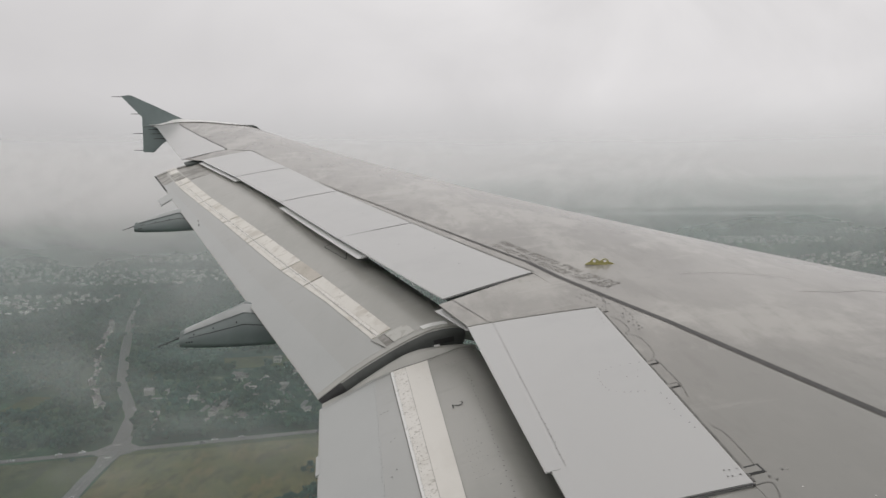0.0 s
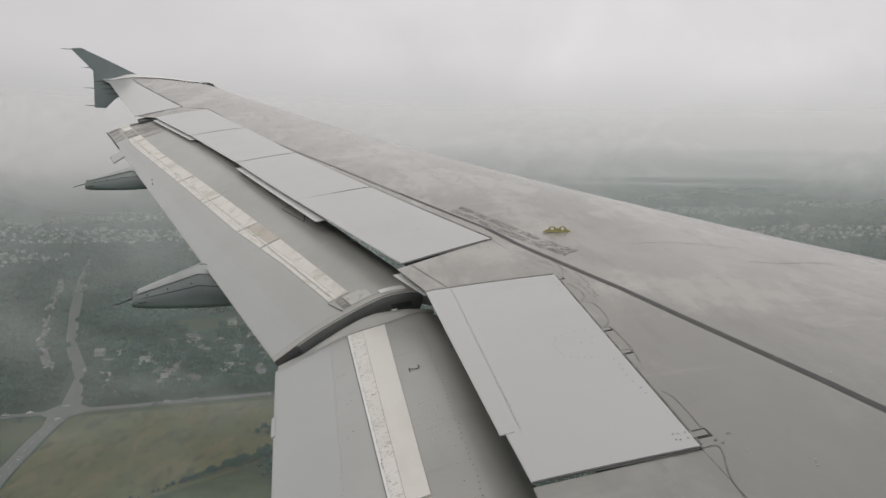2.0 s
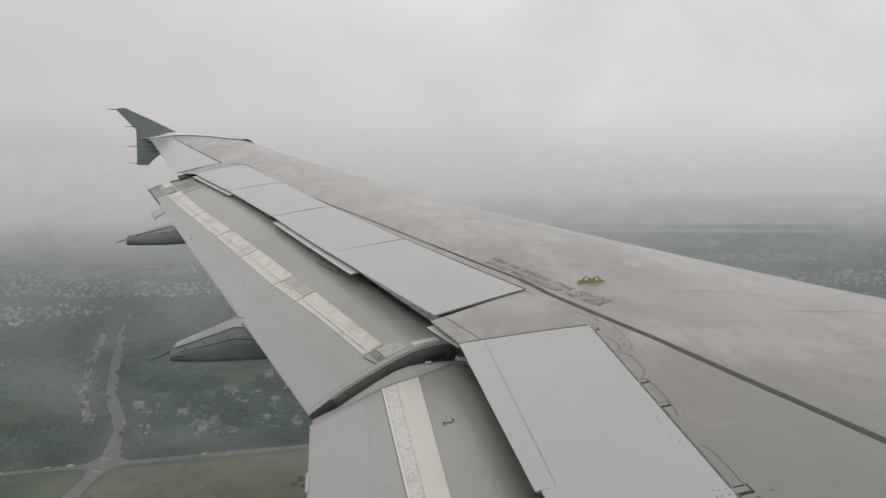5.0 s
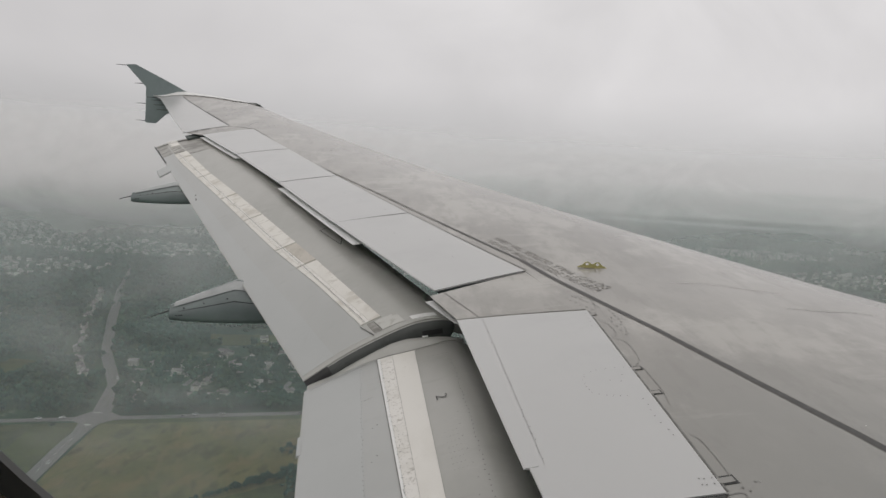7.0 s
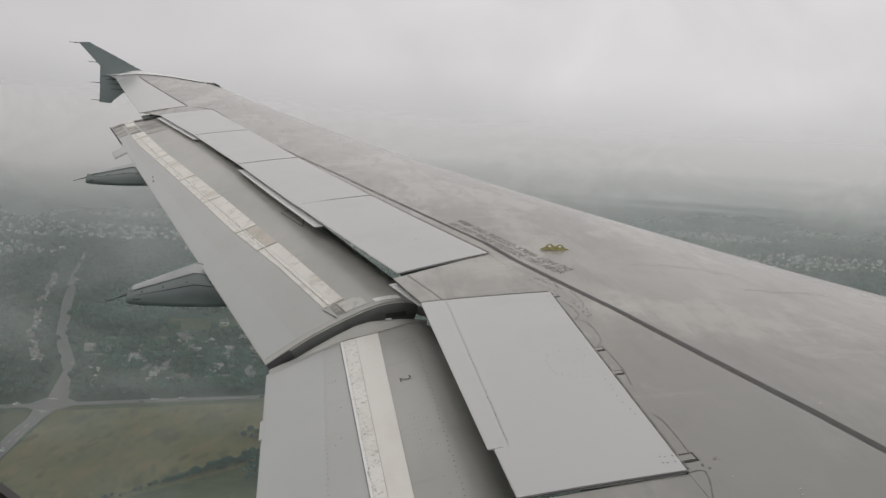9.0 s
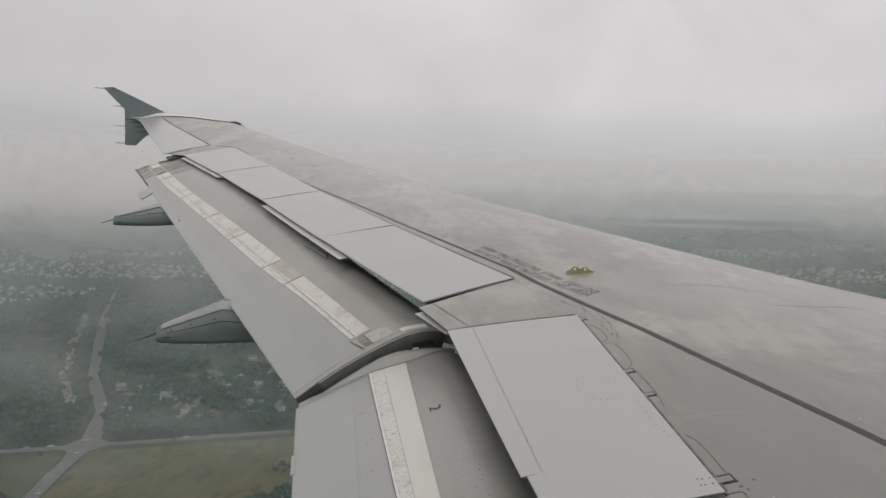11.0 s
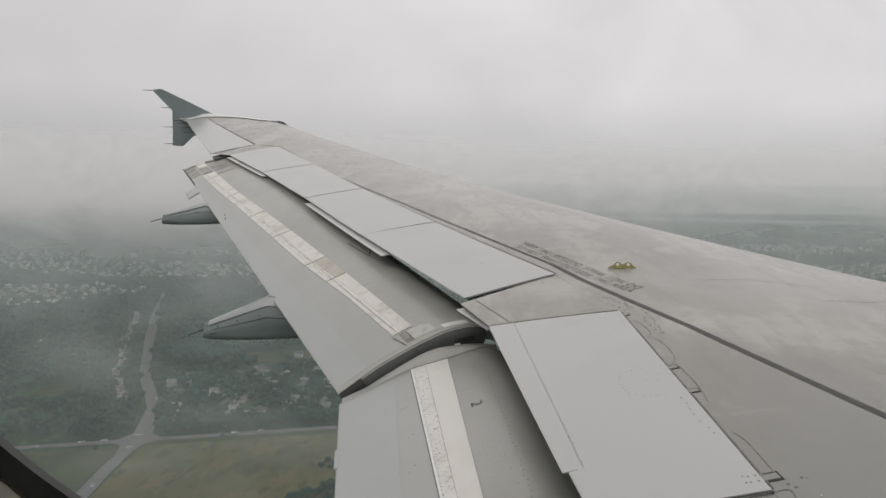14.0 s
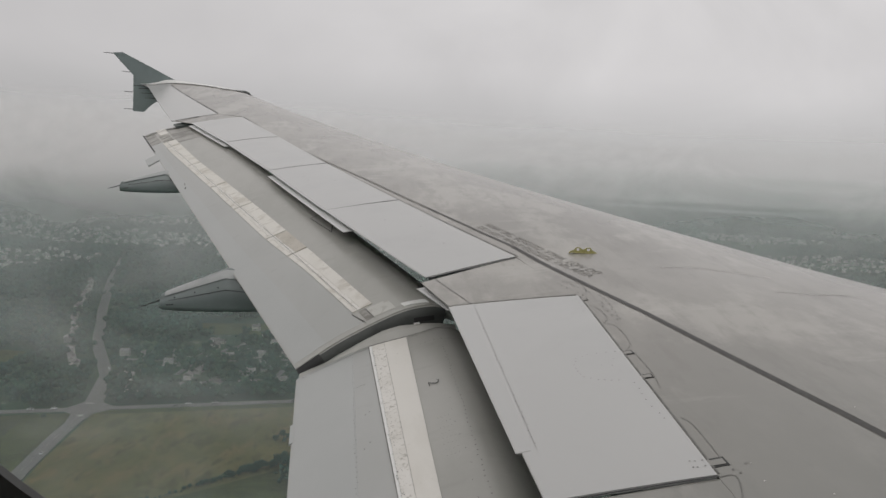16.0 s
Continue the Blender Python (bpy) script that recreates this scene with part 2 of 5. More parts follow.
WHITE = material("white_placard", (0.75, 0.75, 0.73), 0.4, spots=[(30.0, 0.55, 0.7, (0.5, 0.49, 0.46), 0.5, (1, 1, 1))])
SCRATCH = material("pale_scratched_paint", (0.48, 0.47, 0.44), 0.45, spots=[(5.0, 0.45, 0.6, (0.30, 0.288, 0.26), 0.9, (1, 1, 1))])
# fuselage is out of view; its dark colour is chosen to dim the wing root
FUSE = material("unseen_fuselage_tone", (0.06, 0.075, 0.11), 0.3, spots=[(1.0, 0.45, 0.7, (0.05, 0.065, 0.10), 0.5, (1, 1, 1))])
GASKET = material("worn_black_rubber", (0.11, 0.113, 0.108), 0.6, spots=[(40.0, 0.45, 0.7, (0.07, 0.072, 0.07), 0.7, (1, 1, 1))])
LINING = material("beige_cabin_lining", (0.80, 0.76, 0.665), 0.6, spots=[(30.0, 0.4, 0.7, (0.74, 0.70, 0.61), 0.6, (1, 1, 1))])


# ---- building helpers ----
def mesh_object(name, verts, faces, mat, parent=None, label="", smooth=True):
    me = bpy.data.meshes.new(name)
    me.from_pydata([tuple(v) for v in verts], [], faces)
    me.materials.append(mat)
    me.polygons.foreach_set("use_smooth", [smooth] * len(me.polygons))
    me.update()
    ob = new(name, me)
    if parent is not None:
        ob.parent = parent
    if label:
        ob["label"] = label
    return ob


def part(name, bm, mat, parent, label="", smooth=False):
    me = bpy.data.meshes.new(name)
    bmesh.ops.recalc_face_normals(bm, faces=bm.faces)
    bm.to_mesh(me)
    bm.free()
    me.materials.append(mat)
    me.polygons.foreach_set("use_smooth", [smooth] * len(me.polygons))
    ob = new(name, me)
    ob.parent = parent
    if label:
        ob["label"] = label
    return ob


def sharp(ob, angle=35):
    ob.data.set_sharp_from_angle(angle=radians(angle))
    return ob


def lerp(a, b, t):
    return a + (b - a) * t


# ---- the wing's plan and upper surface ----
def lead(y):
    """Leading edge, with the raked tip."""
    x = -(y - 1.98) * math.tan(radians(27.5))
    return x - 1.02 * ((y - 16.15) / 0.8) ** 2 if y > 16.15 else x


def lead_straight(y):
    return -(y - 1.98) * math.tan(radians(27.5))


def trail(y):
    return -6.0 - 0.04 * (y - 1.98) if y < 6.4 else -6.18 - (y - 6.4) * math.tan(radians(16.3))


def thickness(y):
    return float(np.interp(y, [2, 6.4, 17], [0.14, 0.12, 0.105]))


def chordline(x, y):
    L, ch = lead_straight(y), lead_straight(y) - trail(y)
    c = (L - x) / ch
    inc = float(np.interp(y, [2, 17], [3.0, 0.0]))
    return 0.10147 * (y - 2) + 0.004014 * (y - 2) ** 2 - (c - 0.25) * ch * math.tan(radians(inc))


def profile(c, t):
    c = min(max(c, 0.0), 1.0)
    return 5 * t * (0.2969 * math.sqrt(c) - 0.126 * c - 0.3516 * c ** 2 + 0.2843 * c ** 3 - 0.1015 * c ** 4)


def top(x, y):
    """Height of the wing's upper skin."""
    L, ch = lead_straight(y), lead_straight(y) - trail(y)
    if y > 16.15:
        L, ch = lead(y), lead(y) - trail(y)
    c = min(max((L - x) / ch, 0.0), 1.0)
    full = lead_straight(y) - trail(y)
    return chordline(x, y) + full * (profile(c, thickness(y)) + 0.08 * c * (1 - c))


def under(x, y):
    L = lead(y)
    ch = L - trail(y)
    c = min(max((L - x) / ch, 0.0), 1.0)
    full = lead_straight(y) - trail(y)
    return chordline(x, y) - full * float(np.interp(y, [14.5, 16.1], [0.75, 0.08])) * profile(c, thickness(y))


def spar(y):
    """Rear edge of the fixed upper skin: spoiler hinges, then the aileron hinge."""
    return float(np.interp(y, [2.0, 3.966, 5.743, 6.547, 13.25, 13.55, 16.62, 16.95], [-4.52, -4.513, -4.446, -4.609, -7.165, -7.545, -8.86, -9.0]))


wing = tagged(new("aircraft_wing"), "grey airliner wing with extended flaps and tip fence", "aircraft wing")


def plate(name, corners, mat, parent, nu=10, nv=6, lift=0.0, thick=0.02, label="", gap=0.006, droop=0.0):
    """A panel that follows the wing's upper skin. corners in plan: front inboard, front outboard, rear outboard, rear inboard."""
    a, b, c, d = [Vector((*p, 0)) for p in corners]
    mid = (a + b + c + d) / 4
    a, b, c, d = [p + (mid - p).normalized() * gap for p in (a, b, c, d)]
    verts, faces = [], []
    for side in (0, 1):
        for i in range(nu + 1):
            for j in range(nv + 1):
                p = lerp(lerp(a, b, i / nu), lerp(d, c, i / nu), j / nv)
                z = top(p.x, p.y) + lift - droop * (j / nv) ** 2
                verts.append((p.x, p.y, z - side * (thick * (1 - 0.72 * j / nv))))
    n = (nu + 1) * (nv + 1)
    k = lambda i, j: i * (nv + 1) + j
    for i in range(nu):
        for j in range(nv):
            q = (k(i, j), k(i, j + 1), k(i + 1, j + 1), k(i + 1, j))
            faces.append(q[::-1])
            faces.append(tuple(v + n for v in q))
    rim = [k(i, 0) for i in range(nu)] + [k(nu, j) for j in range(nv)] + [k(i, nv) for i in range(nu, 0, -1)] + [k(0, j) for j in range(nv, 0, -1)]
    for p, q in zip(rim, rim[1:] + rim[:1]):
        faces.append((p, q, q + n, p + n))
    return sharp(mesh_object(name, verts, faces, mat, parent, label))


def ribbon(name, pts, width, mat, parent, lift=0.0016, label="", height=top, step=0.12):
    """A thin painted or sealed line laid along a path in plan."""
    path = []
    for p, q in zip(pts, pts[1:]):
        p, q = Vector(p), Vector(q)
        n = max(1, int((q - p).length / step))
        path += [p.lerp(q, i / n) for i in range(n)]
    path.append(Vector(pts[-1]))
    verts, faces = [], []
    for i, p in enumerate(path):
        t = (path[min(i + 1, len(path) - 1)] - path[max(i - 1, 0)]).normalized()
        s = Vector((-t.y, t.x)) * width / 2
        for o in (s, -s):
            verts.append((p.x + o.x, p.y + o.y, height(p.x + o.x, p.y + o.y) + lift))
    for i in range(len(path) - 1):
        faces.append((2 * i, 2 * i + 1, 2 * i + 3, 2 * i + 2))
    return mesh_object(name, verts, faces, mat, parent, label)


def rivets(spots, parent, mat=SEAM, radius=0.006, height=top, lift=0.0014):
    verts, faces = [], []
    for x, y in spots:
        z, b = height(x, y) + lift, len(verts)
        for k in range(7):
            a = k * math.tau / 7
            px, py = x + radius * math.cos(a), y + radius * math.sin(a)
            verts.append((px, py, height(px, py) + lift))
        faces.append(tuple(range(b, b + 7)))
    return tagged(mesh_object("rivets", verts, faces, mat, parent, "row of dark rivet heads", False), kind="stuff")


def row_of(p, q, n, jitter=0.004):
    return [(lerp(p[0], q[0], i / max(1, n - 1)) + random.uniform(-jitter, jitter), lerp(p[1], q[1], i / max(1, n - 1)) + random.uniform(-jitter, jitter)) for i in range(n)]


# fixed wing box: upper skin, nose, lower skin, rear spar
stations = sorted(set([round(1.9 + 0.1 * k, 3) for k in range(151)] + [3.966, 5.743, 6.547, 13.25, 13.55, 16.15, 16.3, 16.45, 16.6, 16.75, 16.85, 16.93]))
stations = [y for y in stations if y <= 16.93]
NC = 64
verts, faces = [], []
for y in stations:
    L, s = lead(y), spar(y)
    ring = []
    for k in range(NC + 1):
        f = (k / NC) ** 2
        x = lerp(L, s, f)
        ring.append((x, y, top(x, y)))
    for k in range(NC, 0, -1):
        f = (k / NC) ** 2
        x = lerp(L, s, f)
        ring.append((x, y, min(under(x, y), top(x, y) - 0.02 * f)))
    verts += ring
nr = 2 * NC + 1
for i in range(len(stations) - 1):
    for k in range(nr):
        a, b = i * nr + k, i * nr + (k + 1) % nr
        faces.append((a, a + nr, b + nr, b))
faces.append(tuple(range(nr))[::-1])
faces.append(tuple(range((len(stations) - 1) * nr, len(stations) * nr)))
skin = sharp(mesh_object("wing_skin", verts, faces, SKIN, wing, "weathered grey upper wing skin with stains"), 50)

# fixed panels behind the box
plate("trailing_panel", [(-4.52, 1.9), (-4.513, 3.96), (-5.053, 3.985), (-5.06, 1.9)], SKIN, wing, thick=0.03)
plate("trailing_panel", [(-4.44, 5.76), (-4.607, 6.54), (-5.235, 6.30), (-5.128, 5.845)], SKIN, wing, thick=0.02)
plate("trailing_panel", [(-7.165, 13.2), (-7.545, 13.55), (-8.12, 13.38), (-7.83, 13.04)], SKIN, wing, thick=0.03)

# spoilers
SPOILERS = [
    [(-4.513, 3.966), (-4.446, 5.742), (-5.108, 5.829), (-5.053, 3.999)],
    [(-4.614, 6.549), (-5.25, 8.235), (-5.855, 8.145), (-5.2, 6.356)],
    [(-5.25, 8.235), (-5.888, 9.92), (-6.47, 9.83), (-5.855, 8.145)],
    [(-5.888, 9.92), (-6.525, 11.606), (-7.145, 11.515), (-6.47, 9.83)],
    [(-6.525, 11.606), (-7.16, 13.2), (-7.825, 13.03), (-7.145, 11.515)],
]
spoiler = []
for k, c in enumerate(SPOILERS):
    spoiler.append(plate("spoiler", c, PANEL, wing, nu=14, nv=8, lift=0.005, thick=0.022, gap=0.005, droop=-0.004 if k == 1 else 0.0, label="light grey spoiler panel, closed flush"))
for k in (1, 2, 3):      # dark strips standing in for the shaded gaps between neighbouring spoilers
    ribbon("gap_seal", [SPOILERS[k][1], SPOILERS[k][2]], 0.011, DARK, wing, lift=0.0065, step=0.06)
ribbon("gap_seal", [(-4.62, 6.535), (-5.20, 6.345)], 0.010, DARK, wing, lift=0.004, step=0.06)
ribbon("gap_seal", [(-4.446, 5.75), (-5.108, 5.838)], 0.007, SEAM, wing, lift=0.0065, step=0.06)
ribbon("gap_seal", [(-4.513, 3.958), (-5.053, 3.99)], 0.007, DARK, wing, lift=0.0065, step=0.06)
# lower lips that show behind the middle spoilers
plate("spoiler_lip", [(-5.58, 7.62), (-6.33, 9.72), (-6.462, 9.72), (-5.695, 7.60)], LIP, wing, nu=10, nv=2, lift=-0.026, thick=0.012)
plate("panel_lip", [(-5.09, 5.85), (-5.19, 6.285), (-5.258, 6.275), (-5.131, 5.86)], PANEL, wing, nu=4, nv=2, lift=-0.024, thick=0.01, gap=0.0, label="pale lip under the fixed panel")
# aileron
aileron = plate("aileron", [(-7.56, 13.55), (-8.86, 16.60), (-9.26, 16.62), (-8.15, 13.36)], PANEL, wing, nu=14, nv=5, lift=0.006, thick=0.03, label="pale grey aileron")
plate("tip_panel", [(-8.86, 16.62), (-8.98, 16.93), (-9.46, 16.93), (-9.26, 16.63)], PANEL, wing, nu=3, nv=4, thick=0.03)


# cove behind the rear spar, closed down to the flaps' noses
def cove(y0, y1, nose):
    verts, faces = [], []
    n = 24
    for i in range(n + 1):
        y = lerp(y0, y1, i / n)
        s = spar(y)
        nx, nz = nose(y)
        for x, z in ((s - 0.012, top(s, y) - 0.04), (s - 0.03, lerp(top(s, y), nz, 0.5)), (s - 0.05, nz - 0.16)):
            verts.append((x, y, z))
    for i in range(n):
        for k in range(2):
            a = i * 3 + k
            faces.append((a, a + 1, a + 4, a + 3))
    return mesh_object("cove_panel", verts, faces, COVE, wing, "rear spar inside the flap cove, toned dark for its shade")


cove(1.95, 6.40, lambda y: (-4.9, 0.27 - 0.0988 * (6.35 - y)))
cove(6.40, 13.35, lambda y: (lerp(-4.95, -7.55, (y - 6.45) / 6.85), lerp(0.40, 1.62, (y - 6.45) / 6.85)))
ribbon("hinge_gap", [(-7.555, 13.58), (-8.855, 16.58)], 0.014, DARK, wing, lift=0.009, label="dark aileron hinge gap")
ribbon("end_gap", [(-7.80, 13.45), (-8.16, 13.33)], 0.03, DARK, wing, lift=0.009)
# dark plate put in for the shaded recess between flap and aileron
plate("end_shade", [(-7.80, 13.20), (-7.86, 13.42), (-8.13, 13.34), (-8.05, 13.12)], COVE, wing, nu=3, nv=3, lift=-0.035, thick=0.06, label="dark plate for the shaded gap between flap and aileron")

# ---- flaps: closed sections between an inboard and an outboard end ----
def smooth_section(pts, n):
    pts = [Vector(p) for p in pts]
    ext = [pts[0] * 2 - pts[1]] + pts + [pts[-1] * 2 - pts[-2]]
    out = []
    for k in range(n + 1):
        s = k / n * (len(pts) - 1)
        i = min(int(s), len(pts) - 2)
        t = s - i
        p0, p1, p2, p3 = ext[i], ext[i + 1], ext[i + 2], ext[i + 3]
        out.append(0.5 * (2 * p1 + (p2 - p0) * t + (2 * p0 - 5 * p1 + 4 * p2 - p3) * t * t + (3 * p1 - p0 - 3 * p2 + p3) * t ** 3))
    return out


class Flap:
    def __init__(self, inner, y0, outer, y1):
        self.a, self.b, self.y0, self.y1 = smooth_section(inner, 60), smooth_section(outer, 60), y0, y1

    def at(self, u, v, lift=0.0):
        s = min(max(v, 0), 1) * 60
        i = min(int(s), 59)
        t = s - i
        pa, pb = self.a[i].lerp(self.a[i + 1], t), self.b[i].lerp(self.b[i + 1], t)
        p = pa.lerp(pb, u)
        ta = (self.a[i + 1] - self.a[i]).lerp(self.b[i + 1] - self.b[i], u).normalized()
        n = Vector((ta.y, -ta.x))
        if n.y < 0:
            n = -n
        p = p + n * lift
        return Vector((p.x, lerp(self.y0, self.y1, u), p.y))

    def body(self, name, mat, u0, u1, v0, v1, parent, label="", nu=12, nv=16, depth=0.11, lift=0.0):
        """A closed piece of the flap between two span and two chord fractions."""
        verts, faces = [], []
        for i in range(nu + 1):
            u = lerp(u0, u1, i / nu)
            for side in (0, 1):
                for j in range(nv + 1):
                    v = lerp(v0, v1, (j if side == 0 else nv - j) / nv)
                    d = depth * (math.sin(math.pi * min(1.0, v * 0.9 + 0.1)) ** 0.7 * (1 - v) + 0.05)
                    verts.append(self.at(u, v, lift if side == 0 else -d))
        n = 2 * (nv + 1)
        for i in range(nu):
            for k in range(n):
                a, b = i * n + k, i * n + (k + 1) % n
                faces.append((a, a + n, b + n, b))
        faces.append(tuple(range(n)))
        faces.append(tuple(range(nu * n, (nu + 1) * n))[::-1])
        return sharp(mesh_object(name, verts, faces, mat, parent, label), 40)

    def sheet(self, name, mat, u0, u1, va, vb, parent, label="", lift=0.004, nu=10, nv=3, low=0.0):
        """A thin skin between two lines va(u), vb(u)."""
        verts, faces = [], []
        for i in range(nu + 1):
            u = lerp(u0, u1, i / nu)
            verts.append(self.at(u, va(u), low))
            for j in range(nv + 1):
                verts.append(self.at(u, lerp(va(u), vb(u), j / nv), lift))
            verts.append(self.at(u, vb(u), low))
        n = nv + 3
        for i in range(nu):
            for k in range(n - 1):
                a = i * n + k
                faces.append((a, a + n, a + n + 1, a + 1))
        faces.append(tuple(range(n)))
        faces.append(tuple(range(nu * n, nu * n + n))[::-1])
        return sharp(mesh_object(name, verts, faces, mat, parent, label), 40)

    def line(self, name, mat, pts, width, parent, lift=0.003, label=""):
        """A thin line over points (u, v)."""
        path = []
        for (ua, va), (ub, vb) in zip(pts, pts[1:]):
            path += [(lerp(ua, ub, k / 12), lerp(va, vb, k / 12)) for k in range(12)]
        path.append(pts[-1])
        P = [self.at(u, v, lift) for u, v in path]
        verts, faces = [], []
        for i, p in enumerate(P):
            t = (P[min(i + 1, len(P) - 1)] - P[max(i - 1, 0)]).normalized()
            s = t.cross(Vector((0, 0, 1))).normalized() * width / 2
            verts += [p + s, p - s]
        for i in range(len(P) - 1):
            faces.append((2 * i, 2 * i + 1, 2 * i + 3, 2 * i + 2))
        return mesh_object(name, verts, faces, mat, parent, label)

    def dots(self, spots, parent, radius=0.006, mat=SEAM, lift=0.003):
        verts, faces = [], []
        for u, v in spots:
            p, e, f = self.at(u, v, lift), self.at(u + 0.001, v, lift), self.at(u, v + 0.004, lift)
            e, f = (e - p).normalized(), (f - p).normalized()
            b = len(verts)
            verts += [p + e * radius * math.cos(k * math.tau / 7) + f * radius * math.sin(k * math.tau / 7) for k in range(7)]
            faces.append(tuple(range(b, b + 7)))
        return tagged(mesh_object("rivets", verts, faces, mat, parent, "row of dark rivet heads", False), kind="stuff")


OUT = Flap([(-4.95, 0.40), (-5.1, 0.455), (-5.25, 0.44), (-5.375, 0.395), (-5.55, 0.305), (-5.735, 0.195), (-5.957, 0.035)], 6.45,
           [(-7.55, 1.62), (-7.7, 1.66), (-7.85, 1.645), (-8.0, 1.615), (-8.15, 1.575), (-8.33, 1.525), (-8.526, 1.434)], 13.3)
INN = Flap([(-4.9, 0.27), (-5.0, 0.325), (-5.107, 0.336), (-5.294, 0.276), (-5.53, 0.205), (-5.75, 0.101), (-5.945, -0.003)], 6.35,
           [(-4.9, -0.15), (-5.0, -0.095), (-5.107, -0.084), (-5.294, -0.144), (-5.53, -0.215), (-5.675, -0.30), (-5.80, -0.38)], 2.1)
front_o = lambda u: float(np.interp(u, [0.0, 0.2, 0.4, 0.53, 0.70, 1.0], [0.545, 0.57, 0.612, 0.65, 0.71, 0.755]))
rear_o = lambda u: float(np.interp(u, [0.0, 0.14, 0.275, 0.53, 0.81, 1.0], [0.655, 0.682, 0.742, 0.797, 0.872, 0.885]))
front_i, rear_i = (lambda u: 0.505), (lambda u: 0.66 - 0.115 * u)

flap_out = OUT.body("flap", FLAP, 0, 1, 0, 1, wing, "extended outboard flap, grey with pale rear section", nu=40, nv=24)
OUT.sheet("rear_panel", TAB, 0.0065, 1.0, lambda u: 1 - 0.42 * (1 - rear_o(u)), lambda u: 0.995, flap_out, "pale grey rear skin", nu=30, nv=6, lift=0.002)
OUT.sheet("mid_panel", REAR, 0.0065, 0.9, lambda u: rear_o(u), lambda u: 1 - 0.42 * (1 - rear_o(u)), flap_out, "grey skin behind the strip", nu=30, nv=4, lift=0.0012)
cuts = [0.028, 0.2, 0.268, 0.405, 0.53, 0.68, 0.84, 0.885]
for a, b in zip(cuts, cuts[1:]):
    OUT.sheet("abrasion_strip", STRIP_BROWN if a == 0.2 else STRIP, a + 0.0015, b - 0.0015, lambda u: front_o(u), lambda u: lerp(front_o(u), rear_o(u), 0.575), flap_out, "beige weathered strip", lift=0.007)
    OUT.sheet("stained_edge", STRIP_DIRTY, a + 0.0015, b - 0.0015, lambda u: lerp(front_o(u), rear_o(u), 0.58), lambda u: lerp(front_o(u), rear_o(u), 0.80), flap_out, "stained white edge", lift=0.006)
    OUT.sheet("rear_band", STRIP, a + 0.0015, b - 0.0015, lambda u: lerp(front_o(u), rear_o(u), 0.81), lambda u: rear_o(u), flap_out, "narrow white edge band", lift=0.0065)
OUT.line("joint", SEAM, [(0.03, 0.632), (0.2, 0.668), (0.4, 0.718), (0.53, 0.752), (0.8, 0.82), (0.975, 0.85)], 0.004, flap_out, lift=0.0072)
OUT.line("edge_seal", DARK, [(0.85, 0.99), (1.0, 0.995)], 0.03, flap_out, lift=0.006)
OUT.line("edge_seal", SEAM, [(0.985, 0.3), (0.985, 0.98)], 0.03, flap_out, lift=0.006)
OUT.sheet("worn_strip", STRIP_GRIME, 0.888, 0.946, lambda u: lerp(front_o(u), rear_o(u), 0.12), lambda u: lerp(front_o(u), rear_o(u), 0.9), flap_out, "strip worn away under black grime", lift=0.006)
OUT.sheet("end_square", STRIP_CLEAN, 0.95, 0.977, lambda u: lerp(front_o(u), rear_o(u), 0.05), lambda u: lerp(front_o(u), rear_o(u), 0.8), flap_out, "small cream square at the strip's end", lift=0.007)
OUT.sheet("dirty_patch", STRIP_DIRTY, 0.979, 0.998, lambda u: 0.75, lambda u: 0.86, flap_out, "grimy sealant patch", lift=0.008)
# riveted rib at the inboard end, its seal darkened for the shaded groove, and the small placard
def end_strip(name, mat, rows, v0, v1, label, n=40):
    """A curved strip round the flap's inboard end; rows: (span fraction, height over the skin)."""
    verts = [OUT.at(u, lerp(v0, v1, k / n), h) for k in range(n + 1) for u, h in rows]
    m = len(rows)
    faces = [(k * m + i, k * m + i + 1, (k + 1) * m + i + 1, (k + 1) * m + i) for k in range(n) for i in range(m - 1)]
    return mesh_object(name, verts, faces, mat, flap_out, label)


end_strip("end_rib", FLAP, [(0.007, -0.002), (0.0062, 0.004), (0.001, -0.005), (-0.0006, -0.012)], 0.2, 0.97, "riveted end rib")
end_strip("rib_line", SEAM, [(0.0031, -0.0005), (0.0026, -0.0014)], 0.22, 0.95, "thin dark joint")
end_strip("rib_seal", RIBSEAL, [(-0.0006, -0.012), (-0.0030, -0.022), (-0.0046, -0.042), (-0.0050, -0.08), (-0.0036, -0.16)], 0.12, 0.985, "curved end seal, toned dark for the groove's shade")
# black strip standing in for deep shade where the groove ends
end_strip("seal_tail", DARK, [(0.0008, -0.003), (-0.003, -0.014), (-0.005, -0.032), (-0.004, -0.06)], 0.90, 1.0, "black strip for the shade at the groove's rear end", 12)
OUT.dots([(0.0016, 0.36 + 0.045 * k) for k in range(13)], flap_out, 0.004, lift=-0.0022)
OUT.sheet("placard", WHITE, 0.0040, 0.0108, lambda u: 0.22, lambda u: 0.40, flap_out, "small white placard", lift=0.0065)
OUT.sheet("repair_patch", SEALANT, 0.0075, 0.026, lambda u: 0.455 + 1.6 * max(0, u - 0.02), lambda u: 0.592, flap_out, "pale sealant patch", lift=0.003)
OUT.sheet("sealed_joint", GRIME, 0.006, 0.027, lambda u: 0.60, lambda u: 0.635, flap_out, "grimy sealed joint", lift=0.003)
OUT.line("joint", SEAM, [(0.0275, 0.668), (0.005, 0.645)], 0.013, flap_out)
OUT.line("joint", SEAM, [(0.0275, 0.597), (0.005, 0.595)], 0.005, flap_out)
